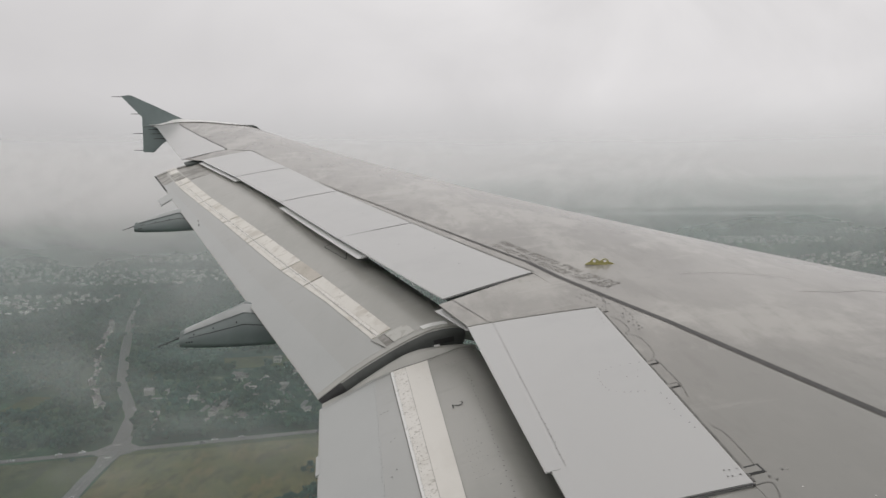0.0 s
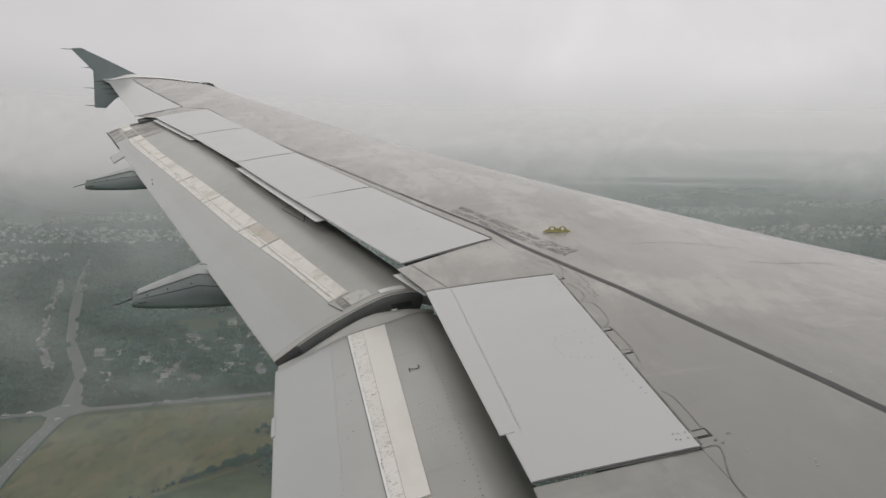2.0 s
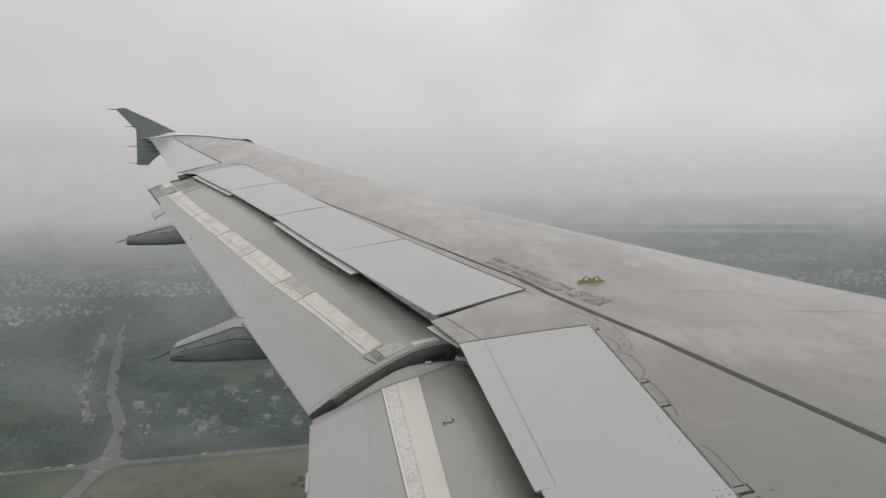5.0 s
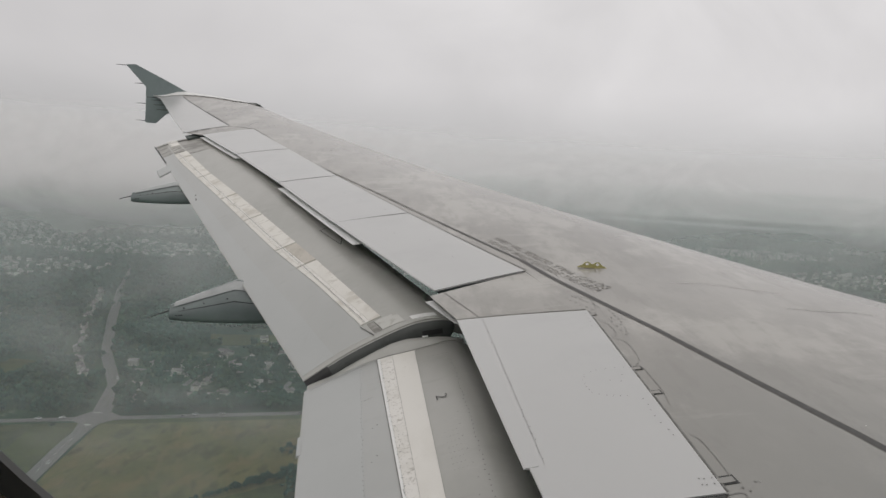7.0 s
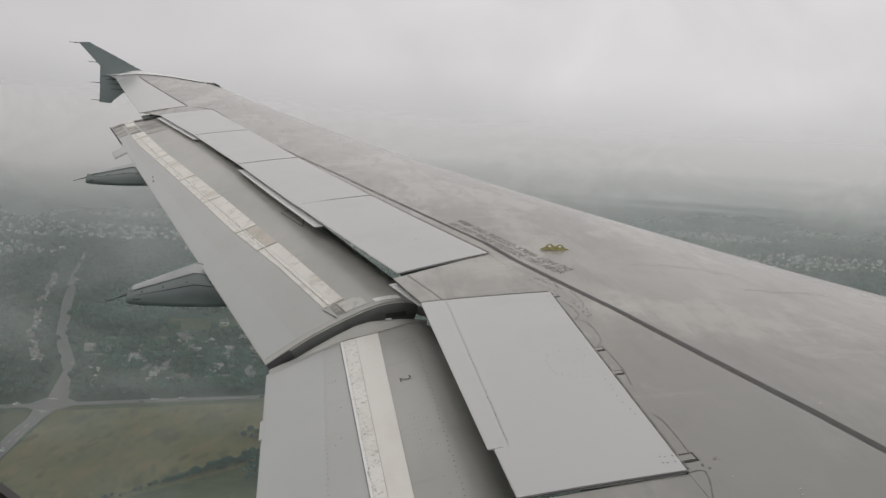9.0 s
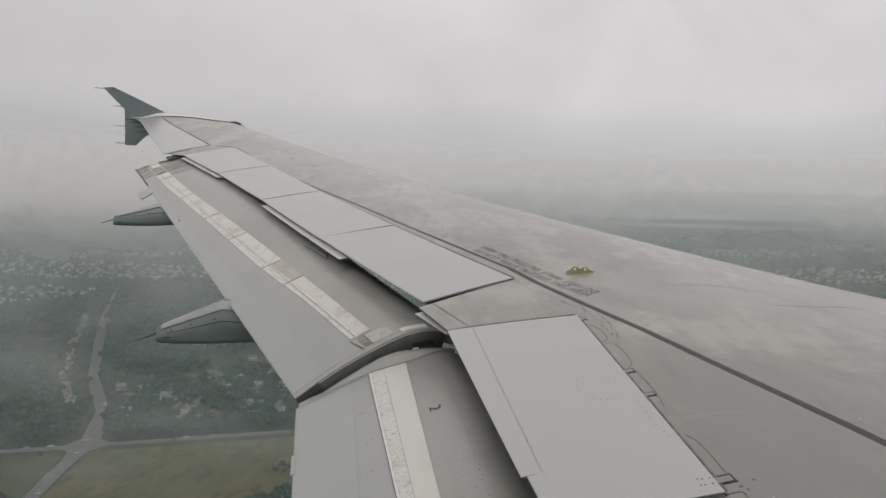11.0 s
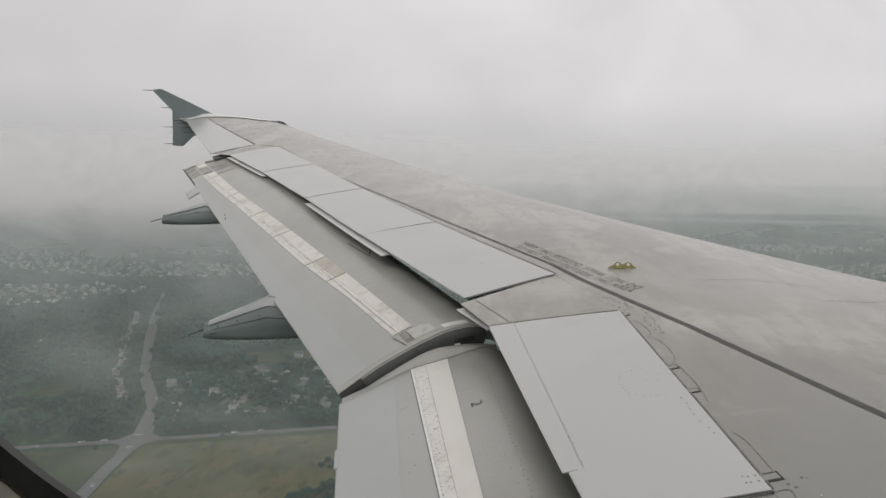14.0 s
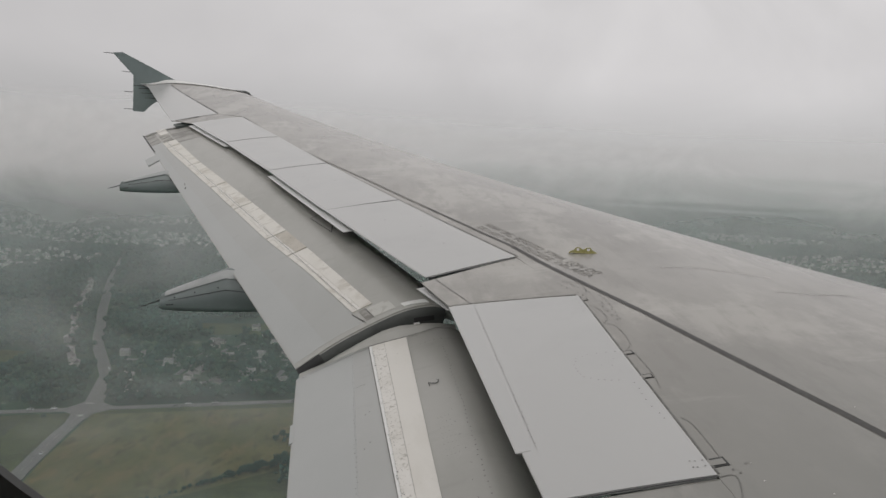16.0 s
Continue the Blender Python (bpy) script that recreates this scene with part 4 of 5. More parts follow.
ob["label"] = "dark stencilled digit 2"

# yellow-green tie-down lug with two eyes
lug_at = Vector((-4.185, 6.53, top(-4.185, 6.53)))
bm = bmesh.new()
prof = [(-0.095, 0.0), (-0.085, 0.012), (-0.062, 0.022), (-0.05, 0.042), (-0.034, 0.048), (-0.018, 0.042), (-0.006, 0.03), (0.006, 0.03), (0.018, 0.042), (0.034, 0.048), (0.05, 0.042), (0.062, 0.022), (0.085, 0.012), (0.095, 0.0)]
eyes = [[(cx + 0.011 * math.cos(k * math.tau / 12), 0.028 + 0.011 * math.sin(k * math.tau / 12)) for k in range(12)] for cx in (-0.034, 0.034)]
edges = []
for loop in [prof] + eyes:
    vs = [bm.verts.new((x, 0, z)) for x, z in loop]
    edges += [bm.edges.new((vs[i], vs[(i + 1) % len(vs)])) for i in range(len(vs))]
bmesh.ops.triangle_fill(bm, edges=edges, use_beauty=True)
ext = bmesh.ops.extrude_face_region(bm, geom=list(bm.faces))
bmesh.ops.translate(bm, vec=(0, 0.008, 0), verts=[g for g in ext["geom"] if isinstance(g, bmesh.types.BMVert)])
bmesh.ops.create_cube(bm, size=1, matrix=Matrix.Translation((0, 0.0, 0.003)) @ Matrix.Diagonal((0.19, 0.022, 0.006, 1)))
bmesh.ops.transform(bm, matrix=Matrix.Translation(lug_at) @ Matrix.Rotation(radians(-8), 4, "Z") @ Matrix.Diagonal((0.97, 0.9, 0.80, 1)), verts=bm.verts)
part("tie_down_lug", bm, LUG, wing, "olive-yellow lug with two round eyes")

# ---- the cabin wall with its window, and the fuselage round the camera ----
AX_Z, R_OUT, R_IN = 1.0, 1.975, 1.885
WX, WZ, WA, WB, WR = -5.673, 1.441, 0.115, 0.165, 0.10


def rounded(offset, n=28):
    """The window's outline in x and z, grown by offset."""
    a, b, r = WA + offset, WB + offset, WR + offset
    pts = []
    for cx, cz, a0 in ((a - r, b - r, 0), (-(a - r), b - r, 90), (-(a - r), -(b - r), 180), (a - r, -(b - r), 270)):
        for k in range(n):
            g = radians(a0 + 90 * k / (n - 1))
            pts.append((WX + cx + r * math.cos(g), WZ + cz + r * math.sin(g)))
    return pts


def loft(name, rings, mat, parent, label=""):
    verts = [p for ring in rings for p in ring]
    n = len(rings[0])
    faces = [(i * n + k, i * n + (k + 1) % n, (i + 1) * n + (k + 1) % n, (i + 1) * n + k) for i in range(len(rings) - 1) for k in range(n)]
    return sharp(mesh_object(name, verts, faces, mat, parent, label), 50)


cabin = tagged(new("wall_cabin"), "cabin side wall with one rounded window", "wall", kind="structure")
ring = lambda o, y: [(x, y, z) for x, z in rounded(o)]
hole = rounded(0.0)
big = 0.34


def square(y):
    """An outer square with as many points as the window's outline."""
    out = []
    for x, z in hole:
        dx, dz = x - WX, z - WZ
        s = big / max(abs(dx), abs(dz))
        out.append((WX + dx * s, y, WZ + dz * s))
    return out


window = tagged(new("window_1"), "rounded cabin window with a black gasket", "window", kind="structure")
loft("gasket", [ring(0.016, 1.885), ring(0.0, 1.872), ring(0.0, 1.87), ring(0.0024, 1.868)], GASKET, window, "black rubber gasket")
loft("window_frame", [ring(0.0024, 1.8685), ring(0.006, 1.863), ring(0.035, 1.835), ring(0.05, 1.828), square(1.826)], LINING, window, "beige moulded window reveal")
loft("tunnel", [ring(0.016, 1.885), ring(0.14, 1.94)], LINING, window, "flared tunnel to the outer pane")
loft("outer_skin", [ring(0.14, 1.94), square(1.945)], FUSE, window, "unseen outer skin, kept dark to dim the wing root")


def shell(name, radius, mat, x0=-14.0, x1=3.0):
    """The tube round the cabin, open at the window panel and at the row of further windows on both sides."""
    lo = math.degrees(math.asin((WZ - big - AX_Z) / radius))
    hi = math.degrees(math.asin((WZ + big - AX_Z) / radius))
    w0 = math.degrees(math.asin((WZ - WB - AX_Z) / radius))
    w1 = math.degrees(math.asin((WZ + WB - AX_Z) / radius))
    xs = [x0, WX - big, WX + big, x1]
    for k in list(range(-14, 0)) + list(range(1, 15)):
        xs += [WX + 0.533 * k - WA, WX + 0.533 * k + WA]
    xs.sort()
    angles = sorted({lo, w0, w1, hi, 180 - lo, 180 - w0, 180 - w1, 180 - hi, *[hi + (180 - 2 * hi) * k / 16 for k in range(1, 16)], *[180 - lo + (180 + 2 * lo) * k / 20 for k in range(1, 20)]})
    verts = [(x, radius * math.cos(radians(a)), AX_Z + radius * math.sin(radians(a))) for x in xs for a in angles]
    n, faces = len(angles), []
    for i in range(len(xs) - 1):
        xm = (xs[i] + xs[i + 1]) / 2
        off = (xm - WX + 0.2665) % 0.533 - 0.2665
        for k in range(n):
            j = (k + 1) % n
            am = (angles[k] + (angles[j] if j else angles[0] + 360)) / 2
            port, star = w0 < am < w1, w0 < 180 - am < w1
            if lo < am < hi and abs(xm - WX) < big:
                continue
            if (port or star) and abs(off) < WA and (star or abs(xm - WX) > big):
                continue
            faces.append((i * n + k, i * n + j, (i + 1) * n + j, (i + 1) * n + k))
    for i in (0, len(xs) - 1):
        faces.append(tuple(range(i * n, (i + 1) * n)))
    return mesh_object(name, verts, faces, mat, cabin)


shell("cabin_lining", R_IN, LINING)
shell("fuselage_skin", R_OUT, FUSE)

# ---- the land below ----
GZ = -200.0
rng = np.random.default_rng(7)


def ground_material():
    m = bpy.data.materials.new("woods_and_grass")
    m.use_nodes = True
    t, l = m.node_tree, m.node_tree.links
    b = t.nodes["Principled BSDF"]
    b.inputs["Roughness"].default_value = 0.95
    b.inputs["Specular IOR Level"].default_value = 0.1
    tc = t.nodes.new("ShaderNodeTexCoord")
    out = None
    for scale, low, high, c0, c1 in ((0.0035, 0.42, 0.58, (0.022, 0.05, 0.036), (0.055, 0.10, 0.05)), (0.03, 0.5, 0.7, None, (0.045, 0.062, 0.036)), (0.0022, 0.56, 0.68, None, (0.17, 0.17, 0.145)), (0.012, 0.62, 0.72, None, (0.26, 0.25, 0.22))):
        n = node(t, "ShaderNodeTexNoise", Scale=scale, Detail=8.0, Roughness=0.65)
        l.new(tc.outputs["Object"], n.inputs["Vector"])
        r = t.nodes.new("ShaderNodeMapRange")
        r.inputs["From Min"].default_value, r.inputs["From Max"].default_value, r.inputs["To Max"].default_value = low, high, 0.8
        l.new(n.outputs["Fac"], r.inputs["Value"])
        mx = t.nodes.new("ShaderNodeMix")
        mx.data_type = "RGBA"
        l.new(r.outputs[0], mx.inputs[0])
        if out is None:
            mx.inputs[6].default_value = (*c0, 1)
        else:
            l.new(out, mx.inputs[6])
        mx.inputs[7].default_value = (*c1, 1)
        out = mx.outputs[2]
    l.new(out, b.inputs["Base Color"])
    return m


GROUND = ground_material()
FIELD = material("dry_meadow_grass", (0.108, 0.102, 0.045), 0.95, spec=0.1, spots=[(0.018, 0.44, 0.6, (0.078, 0.084, 0.036), 0.8, (1.2, 0.8, 1)), (0.05, 0.48, 0.62, (0.140, 0.115, 0.058), 0.7, (1.4, 0.6, 1)), (0.045, 0.54, 0.63, (0.062, 0.062, 0.030), 0.8, (1.5, 0.6, 1)), (0.11, 0.55, 0.64, (0.055, 0.058, 0.028), 0.7, (1.6, 0.5, 1)), (0.5, 0.5, 0.7, (0.09, 0.085, 0.042), 0.5, (1, 1, 1))])
LAWN = material("green_field_grass", (0.056, 0.070, 0.028), 0.95, spec=0.1, spots=[(0.03, 0.42, 0.6, (0.038, 0.050, 0.022), 0.8, (0.5, 1.5, 1)), (0.3, 0.5, 0.7, (0.088, 0.10, 0.046), 0.5, (1, 1, 1))])
ROUGH = material("rough_dark_pasture", (0.05, 0.062, 0.034), 0.95, spec=0.1, spots=[(0.025, 0.42, 0.6, (0.075, 0.08, 0.042), 0.8, (1, 1, 1)), (0.12, 0.5, 0.66, (0.032, 0.045, 0.026), 0.8, (1, 1, 1))])
ASPHALT = material("pale_worn_asphalt", (0.13, 0.13, 0.126), 0.9, spots=[(0.15, 0.4, 0.7, (0.14, 0.14, 0.135), 0.7, (1, 1, 1)), (2.0, 0.5, 0.7, (0.24, 0.24, 0.23), 0.4, (1, 1, 1))])
MARK = material("worn_white_road_paint", (0.45, 0.45, 0.435), 0.7, spots=[(1.5, 0.45, 0.65, (0.25, 0.25, 0.24), 0.7, (1, 1, 1))])
LEAF = material("summer_foliage", (0.019, 0.060, 0.045), 0.9, spec=0.15, spots=[(0.012, 0.45, 0.62, (0.014, 0.036, 0.029), 0.8, (1, 1, 1)), (0.05, 0.4, 0.65, (0.038, 0.08, 0.044), 0.8, (1, 1, 1)), (0.6, 0.45, 0.7, (0.018, 0.038, 0.024), 0.8, (1, 1, 1))])
BARK = material("grey_brown_bark", (0.12, 0.10, 0.08), 0.9, spots=[(2.0, 0.4, 0.7, (0.08, 0.065, 0.05), 0.7, (1, 1, 0.3))])
SIDING = material("pale_house_siding", (0.42, 0.41, 0.385), 0.8, spots=[(0.4, 0.4, 0.7, (0.36, 0.345, 0.32), 0.6, (1, 1, 4))], random_tint=0.35)
FARHOUSE = material("pale_far_houses", (0.43, 0.415, 0.395), 0.85, spots=[(0.12, 0.42, 0.58, (0.22, 0.215, 0.205), 0.85, (1, 1, 1)), (0.02, 0.5, 0.7, (0.7, 0.68, 0.64), 0.6, (1, 1, 1))])
ROOF = material("grey_roof_shingles", (0.22, 0.21, 0.205), 0.9, spots=[(0.8, 0.4, 0.7, (0.16, 0.155, 0.15), 0.7, (1, 1, 1))], random_tint=0.45)
PANE = material("dark_window_glass", (0.03, 0.035, 0.04), 0.15)
PAINT = material("car_paint", (0.45, 0.45, 0.46), 0.3, spots=[(1.0, 0.4, 0.6, (0.4, 0.4, 0.41), 0.4, (1, 1, 1))], random_tint=0.8)
WATER = material("pale_river_water", (0.16, 0.18, 0.19), 0.25, spots=[(0.004, 0.4, 0.7, (0.22, 0.24, 0.25), 0.6, (1, 1, 1))])

verts = [(x * 245.0, y * 245.0, 0.0) for y in range(-20, 21) for x in range(-20, 21)]
faces = [(j * 41 + i, j * 41 + i + 1, (j + 1) * 41 + i + 1, (j + 1) * 41 + i) for j in range(40) for i in range(40)]
ground = tagged(mesh_object("ground", verts, faces, GROUND), "hazy green land with woods and clearings", "ground", kind="structure")
ground.location = (0, 0, GZ)


def flat(name, outline, z, mat, label, category):
    bm = bmesh.new()
    lo = [bm.verts.new((x, y, 0)) for x, y in outline]
    hi = [bm.verts.new((x, y, z)) for x, y in outline]
    bm.faces.new(hi)
    for k in range(len(outline)):
        j = (k + 1) % len(outline)
        bm.faces.new((lo[k], lo[j], hi[j], hi[k]))
    ob = part(name, bm, mat, None)
    ob.location = (0, 0, GZ)
    return tagged(ob, label, category, kind="structure")


def strip_of(path, width):
    a, b = [], []
    for i, p in enumerate(path):
        t = (Vector(path[min(i + 1, len(path) - 1)]) - Vector(path[max(i - 1, 0)])).normalized()
        s = Vector((-t.y, t.x)) * width / 2
        a.append((p[0] + s.x, p[1] + s.y))
        b.append((p[0] - s.x, p[1] - s.y))
    return a + b[::-1]


HWY = lambda x: 600 + 0.16 * (x + 190)
SIDE = [(-190, 600), (-203, 690), (-243, 800), (-285, 960), (-335, 1170), (-380, 1400)]
LANE = [(-190, 600), (-193, 540), (-193, 480), (-190, 420), (-180, 330), (-165, 200)]
side_x = lambda y: float(np.interp(y, [p[1] for p in SIDE], [p[0] for p in SIDE]))
lane_x = lambda y: float(np.interp(y, [p[1] for p in LANE[::-1]], [p[0] for p in LANE[::-1]]))
flat("meadow", [(-171, 300), (-60, 300), (-55, 440), (-20, 500), (-20, HWY(-20) - 14), (-184, HWY(-184) - 14), (-187, 500), (-185, 425)], 0.3, FIELD, "dry yellow-brown meadow beside the road", "field")
flat("meadow", [(-205, 330), (-187, 330), (-192, 385), (-197, 440), (-199, 520), (-197, HWY(-197) - 9), (-228, HWY(-228) - 9), (-226, 500), (-220, 420)], 0.34, LAWN, "green mown strip beside the road", "field")
flat("meadow", [(-380, 330), (-200, 330), (-215, 420), (-221, 500), (-223, HWY(-223) - 9), (-420, HWY(-420) - 9)], 0.3, ROUGH, "rough dark pasture beside a mown strip", "field")
flat("verge", [(-184, HWY(-184) - 14), (200, HWY(200) - 14), (200, HWY(200) - 5), (-184, HWY(-184) - 5)], 0.32, LAWN, "green grass verge along the main road", "verge")
flat("meadow", [(-165, 250), (60, 250), (60, 470), (-35, 489), (-148, 408)], 0.35, LAWN, "green field beyond a hedge", "field")
flat("road", strip_of([(-1200, HWY(-1200)), (900, HWY(900))], 7.5), 0.5, ASPHALT, "worn asphalt main road", "road")
flat("road", strip_of(SIDE, 11), 0.45, ASPHALT, "pale side road between trees", "road")
flat("road", strip_of(LANE, 10), 0.55, ASPHALT, "pale road crossing the meadow", "road")
flat("road", [(-206, HWY(-206) - 3.5), (-199, 588), (-197, 572), (-186.5, 572), (-184, 588), (-174, HWY(-174) - 3.5), (-174, HWY(-174) + 3.5), (-184, 616), (-187, 634), (-199, 634), (-198, 616), (-206, HWY(-206) + 3.5)], 0.57, ASPHALT, "wide asphalt road junction", "road")
for x0, x1, y0, y1 in ((-194, -189, HWY(-190) - 16, HWY(-190) - 14.6), (-196, -190, HWY(-196) + 13, HWY(-196) + 14.4)):
    flat("road_marking", [(x0, y0), (x1, y0), (x1, y1), (x0, y1)], 0.6, MARK, "white stop line", "road marking")
for y in range(300, 585, 14):
    x = lane_x(y)
    flat("road_marking", [(x - 0.15, y), (x + 0.15, y), (x + 0.15, y + 4), (x - 0.15, y + 4)], 0.6, MARK, "white lane dash", "road marking")
STREETS = [[(-195, 660), (-120, 672), (-40, 690), (40, 715)], [(-150, 665), (-140, 730), (-110, 800)], [(-60, 685), (-50, 745), (-20, 820)], [(-215, 745), (-140, 740), (-45, 752), (60, 770)], [(-320, 640), (-420, 650), (-520, 690)]]
for s in STREETS:
    flat("road", strip_of(s, 5), 0.4, ASPHALT, "narrow residential street among trees", "road")
flat("lawn", [(-150, 850), (-60, 860), (-70, 910), (-160, 905)], 0.25, LAWN, "green clearing in the woods", "lawn")
flat("lawn", [(-330, 690), (-290, 690), (-285, 760), (-320, 770)], 0.25, LAWN, "green clearing in the woods", "lawn")
flat("river", [(300, 4450), (1473, 4250), (2600, 3750), (3300, 3300), (3250, 3050), (2450, 3480), (1420, 3900), (300, 4100)], 0.6, WATER, "pale distant river in haze", "river")


# houses: three kinds, each built once
def house(w, d, h, wing_on):
    base = new("house")
    def box(name, mat, cx, cy, cz, sx, sy, sz):
        bm = bmesh.new()
        bmesh.ops.create_cube(bm, size=1, matrix=Matrix.Translation((cx, cy, cz)) @ Matrix.Diagonal((sx, sy, sz, 1)))
        return part(name, bm, mat, base)
    def gable(name, cx, cy, z, sx, sy, rise):
        bm = bmesh.new()
        o = 0.5
        pts = [(-sx / 2 - o, -sy / 2 - o, 0), (sx / 2 + o, -sy / 2 - o, 0), (sx / 2 + o, sy / 2 + o, 0), (-sx / 2 - o, sy / 2 + o, 0), (-sx / 2 - o, 0, rise), (sx / 2 + o, 0, rise)]
        v = [bm.verts.new((x + cx, y + cy, zz + z)) for x, y, zz in pts]
        for f in ((0, 1, 5, 4), (2, 3, 4, 5), (0, 4, 3), (1, 2, 5), (0, 3, 2, 1)):
            bm.faces.new([v[k] for k in f])
        return part(name, bm, ROOF, base)
    box("wall", SIDING, 0, 0, h / 2, w, d, h)
    gable("roof", 0, 0, h, w, d, d * 0.33)
    box("chimney", ROOF, w * 0.3, d * 0.1, h + d * 0.3, 0.9, 0.9, 2.2)
    if wing_on:
        box("wall", SIDING, w * 0.5 + 2.5, -d * 0.12, 1.5, 6, d * 0.7, 3)
        gable("roof", w * 0.5 + 2.5, -d * 0.12, 3, 6, d * 0.7, 1.8)
    for k in (-0.3, 0.0, 0.3):
        for z in ((1.6, 4.3) if h > 5 else (1.6,)):
            box("window", PANE, w * k, -d / 2 - 0.03, z, 1.3, 0.1, 1.4)
    return base


kinds = [house(9, 6.5, 4.8, True), house(8, 6.5, 4.8, False), house(11, 6.5, 2.9, True)]
LAB = ["pale two-storey house with attached garage among trees", "pale two-storey house with grey gable roof", "low pale house with a long grey roof"]
for k, o in enumerate(kinds):
    tagged(o, LAB[k], "house", "houses by the main road")
spots = []


def settle(x, y, a):
    """A house, unless it stands on a road or too near another."""
    if any((x - p) ** 2 + (y - q) ** 2 < 15 ** 2 for p, q, _ in spots) or abs(y - HWY(x)) < 24 or abs(x - side_x(y)) < 13:
        return
    for s in STREETS:
        for (ax, ay), (bx, by) in zip(s, s[1:]):
            d = Vector((bx - ax, by - ay))
            t = min(1, max(0, (Vector((x - ax, y - ay)).dot(d)) / d.length_squared))
            if (Vector((x, y)) - Vector((ax, ay)) - d * t).length < 9:
                return
    spots.append((x, y, a))


def along(path, gap, set_back, sides):
    for (ax, ay), (bx, by) in zip(path, path[1:]):
        d = Vector((bx - ax, by - ay))
        n = d.normalized()
        for k in range(int(d.length / gap)):
            for s in sides:
                if rng.random() < 0.16:
                    continue
                p = Vector((ax, ay)) + n * (k + rng.uniform(0.2, 0.8)) * gap + Vector((-n.y, n.x)) * s * (set_back + rng.uniform(-2, 3))
                settle(p.x, p.y, math.degrees(math.atan2(n.y, n.x)) + (180 if s > 0 else 0) + rng.uniform(-6, 6))


along([(x - 26, y) for x, y in SIDE[1:5]], 16, 0, (1,))
for s in STREETS:
    along(s, 24, 14, (-1, 1))
for _ in range(28):
    settle(rng.uniform(-560, 120), rng.uniform(640, 960), rng.uniform(-30, 30))
for i, (x, y, a) in enumerate(spots):
    k = i % 3
    if i < 3:
        kinds[k].matrix_basis = pose(x, y, GZ, 0, 0, a)
    else:
        copy_thing(kinds[k], pose(x, y, GZ, 0, 0, a))


# foliage: clumps of small displaced balls
def ico(sub):
    bm = bmesh.new()
    bmesh.ops.create_icosphere(bm, subdivisions=sub, radius=1)
    v = np.array([p.co[:] for p in bm.verts])
    f = np.array([[p.index for p in q.verts] for q in bm.faces])
    bm.free()
    return v, f


IV, IF = ico(2)
IV1, IF1 = ico(1)


def clumps(centres, radii, fine=True):
    v0, f0 = (IV, IF) if fine else (IV1, IF1)
    vs, fs, b = [], [], 0
    for c, r in zip(centres, radii):
        k = 1 + rng.normal(0, 0.17, (len(v0), 1))
        vs.append(v0 * k * np.array([r, r, r * rng.uniform(0.75, 1.05)]) + c)
        fs.append(f0 + b)
        b += len(v0)
    return np.concatenate(vs), np.concatenate(fs)


def quick_mesh(name, v, f, mat):
    me = bpy.data.meshes.new(name)
    me.vertices.add(len(v))
    me.vertices.foreach_set("co", v.astype(np.float32).ravel())
    me.loops.add(f.size)
    me.loops.foreach_set("vertex_index", f.astype(np.int32).ravel())
    me.polygons.add(len(f))
    me.polygons.foreach_set("loop_start", np.arange(0, f.size, 3, dtype=np.int32))
    me.materials.append(mat)
    me.polygons.foreach_set("use_smooth", [True] * len(f))
    me.update(calc_edges=True)
    me.validate()
    return me


def crown(x, y, z, r, n=None, size=(0.4, 0.72)):
    n = n or rng.integers(5, 8)
    c = np.column_stack([x + rng.normal(0, r * 0.45, n), y + rng.normal(0, r * 0.45, n), z + rng.uniform(0.4, 1.6, n) * r])
    return c, rng.uniform(*size, n) * r


LAWNS = [(-160, -60, 850, 910), (-330, -285, 690, 768)]


def clear(x, y):
    if abs(y - HWY(x)) < 9 or any(abs(x - a) < 7 and abs(y - b) < 7.5 for a, b, _ in spots):
        return False
    if y > HWY(x) and (abs(x - side_x(y)) < 8 or any(a < x < b and c < y < d for a, b, c, d in LAWNS)):
        return False
    if y < HWY(x) and -400 + 14 * math.sin(y / 13) < x < -30 + 0.35 * max(0, y - 495) + 9 * math.sin(y / 11):
        return False
    for s in STREETS:
        for (ax, ay), (bx, by) in zip(s, s[1:]):
            d = Vector((bx - ax, by - ay))
            t = min(1, max(0, (Vector((x - ax, y - ay)).dot(d)) / d.length_squared))
            if (Vector((x, y)) - Vector((ax, ay)) - d * t).length < 4.5:
                return False
    return True


PATCHES = [(-640, 1330, 240, 150, 0.3), (-480, 1720, 330, 150, -0.15), (-1500, 2950, 420, 150, 0.35), (-900, 3350, 500, 130, 0.1), (-1900, 3500, 480, 170, 0.3), (-300, 3100, 300, 110, -0.1), (-850, 1950, 260, 190, 0.5), (-350, 2120, 260, 150, 0.1), (-1150, 2700, 420, 260, -0.3), (-500, 2620, 380, 220, 0.2),
           (1190, 1690, 300, 140, 0.1), (1250, 2260, 230, 160, -0.2), (1900, 2500, 320, 200, 0.4), (2300, 3000, 400, 220, 0.0), (60, 1500, 300, 160, 0.2)]


def built_up(x, y):
    for cx, cy, a, b, t in PATCHES:
        dx, dy = x - cx, y - cy
        u, v = dx * math.cos(t) + dy * math.sin(t), -dx * math.sin(t) + dy * math.cos(t)
        if (u / a) ** 2 + (v / b) ** 2 < 1 + 0.35 * noise.noise((x * 0.01, y * 0.01, 2.0)):
            return True
    return False


cc, rr = [], []


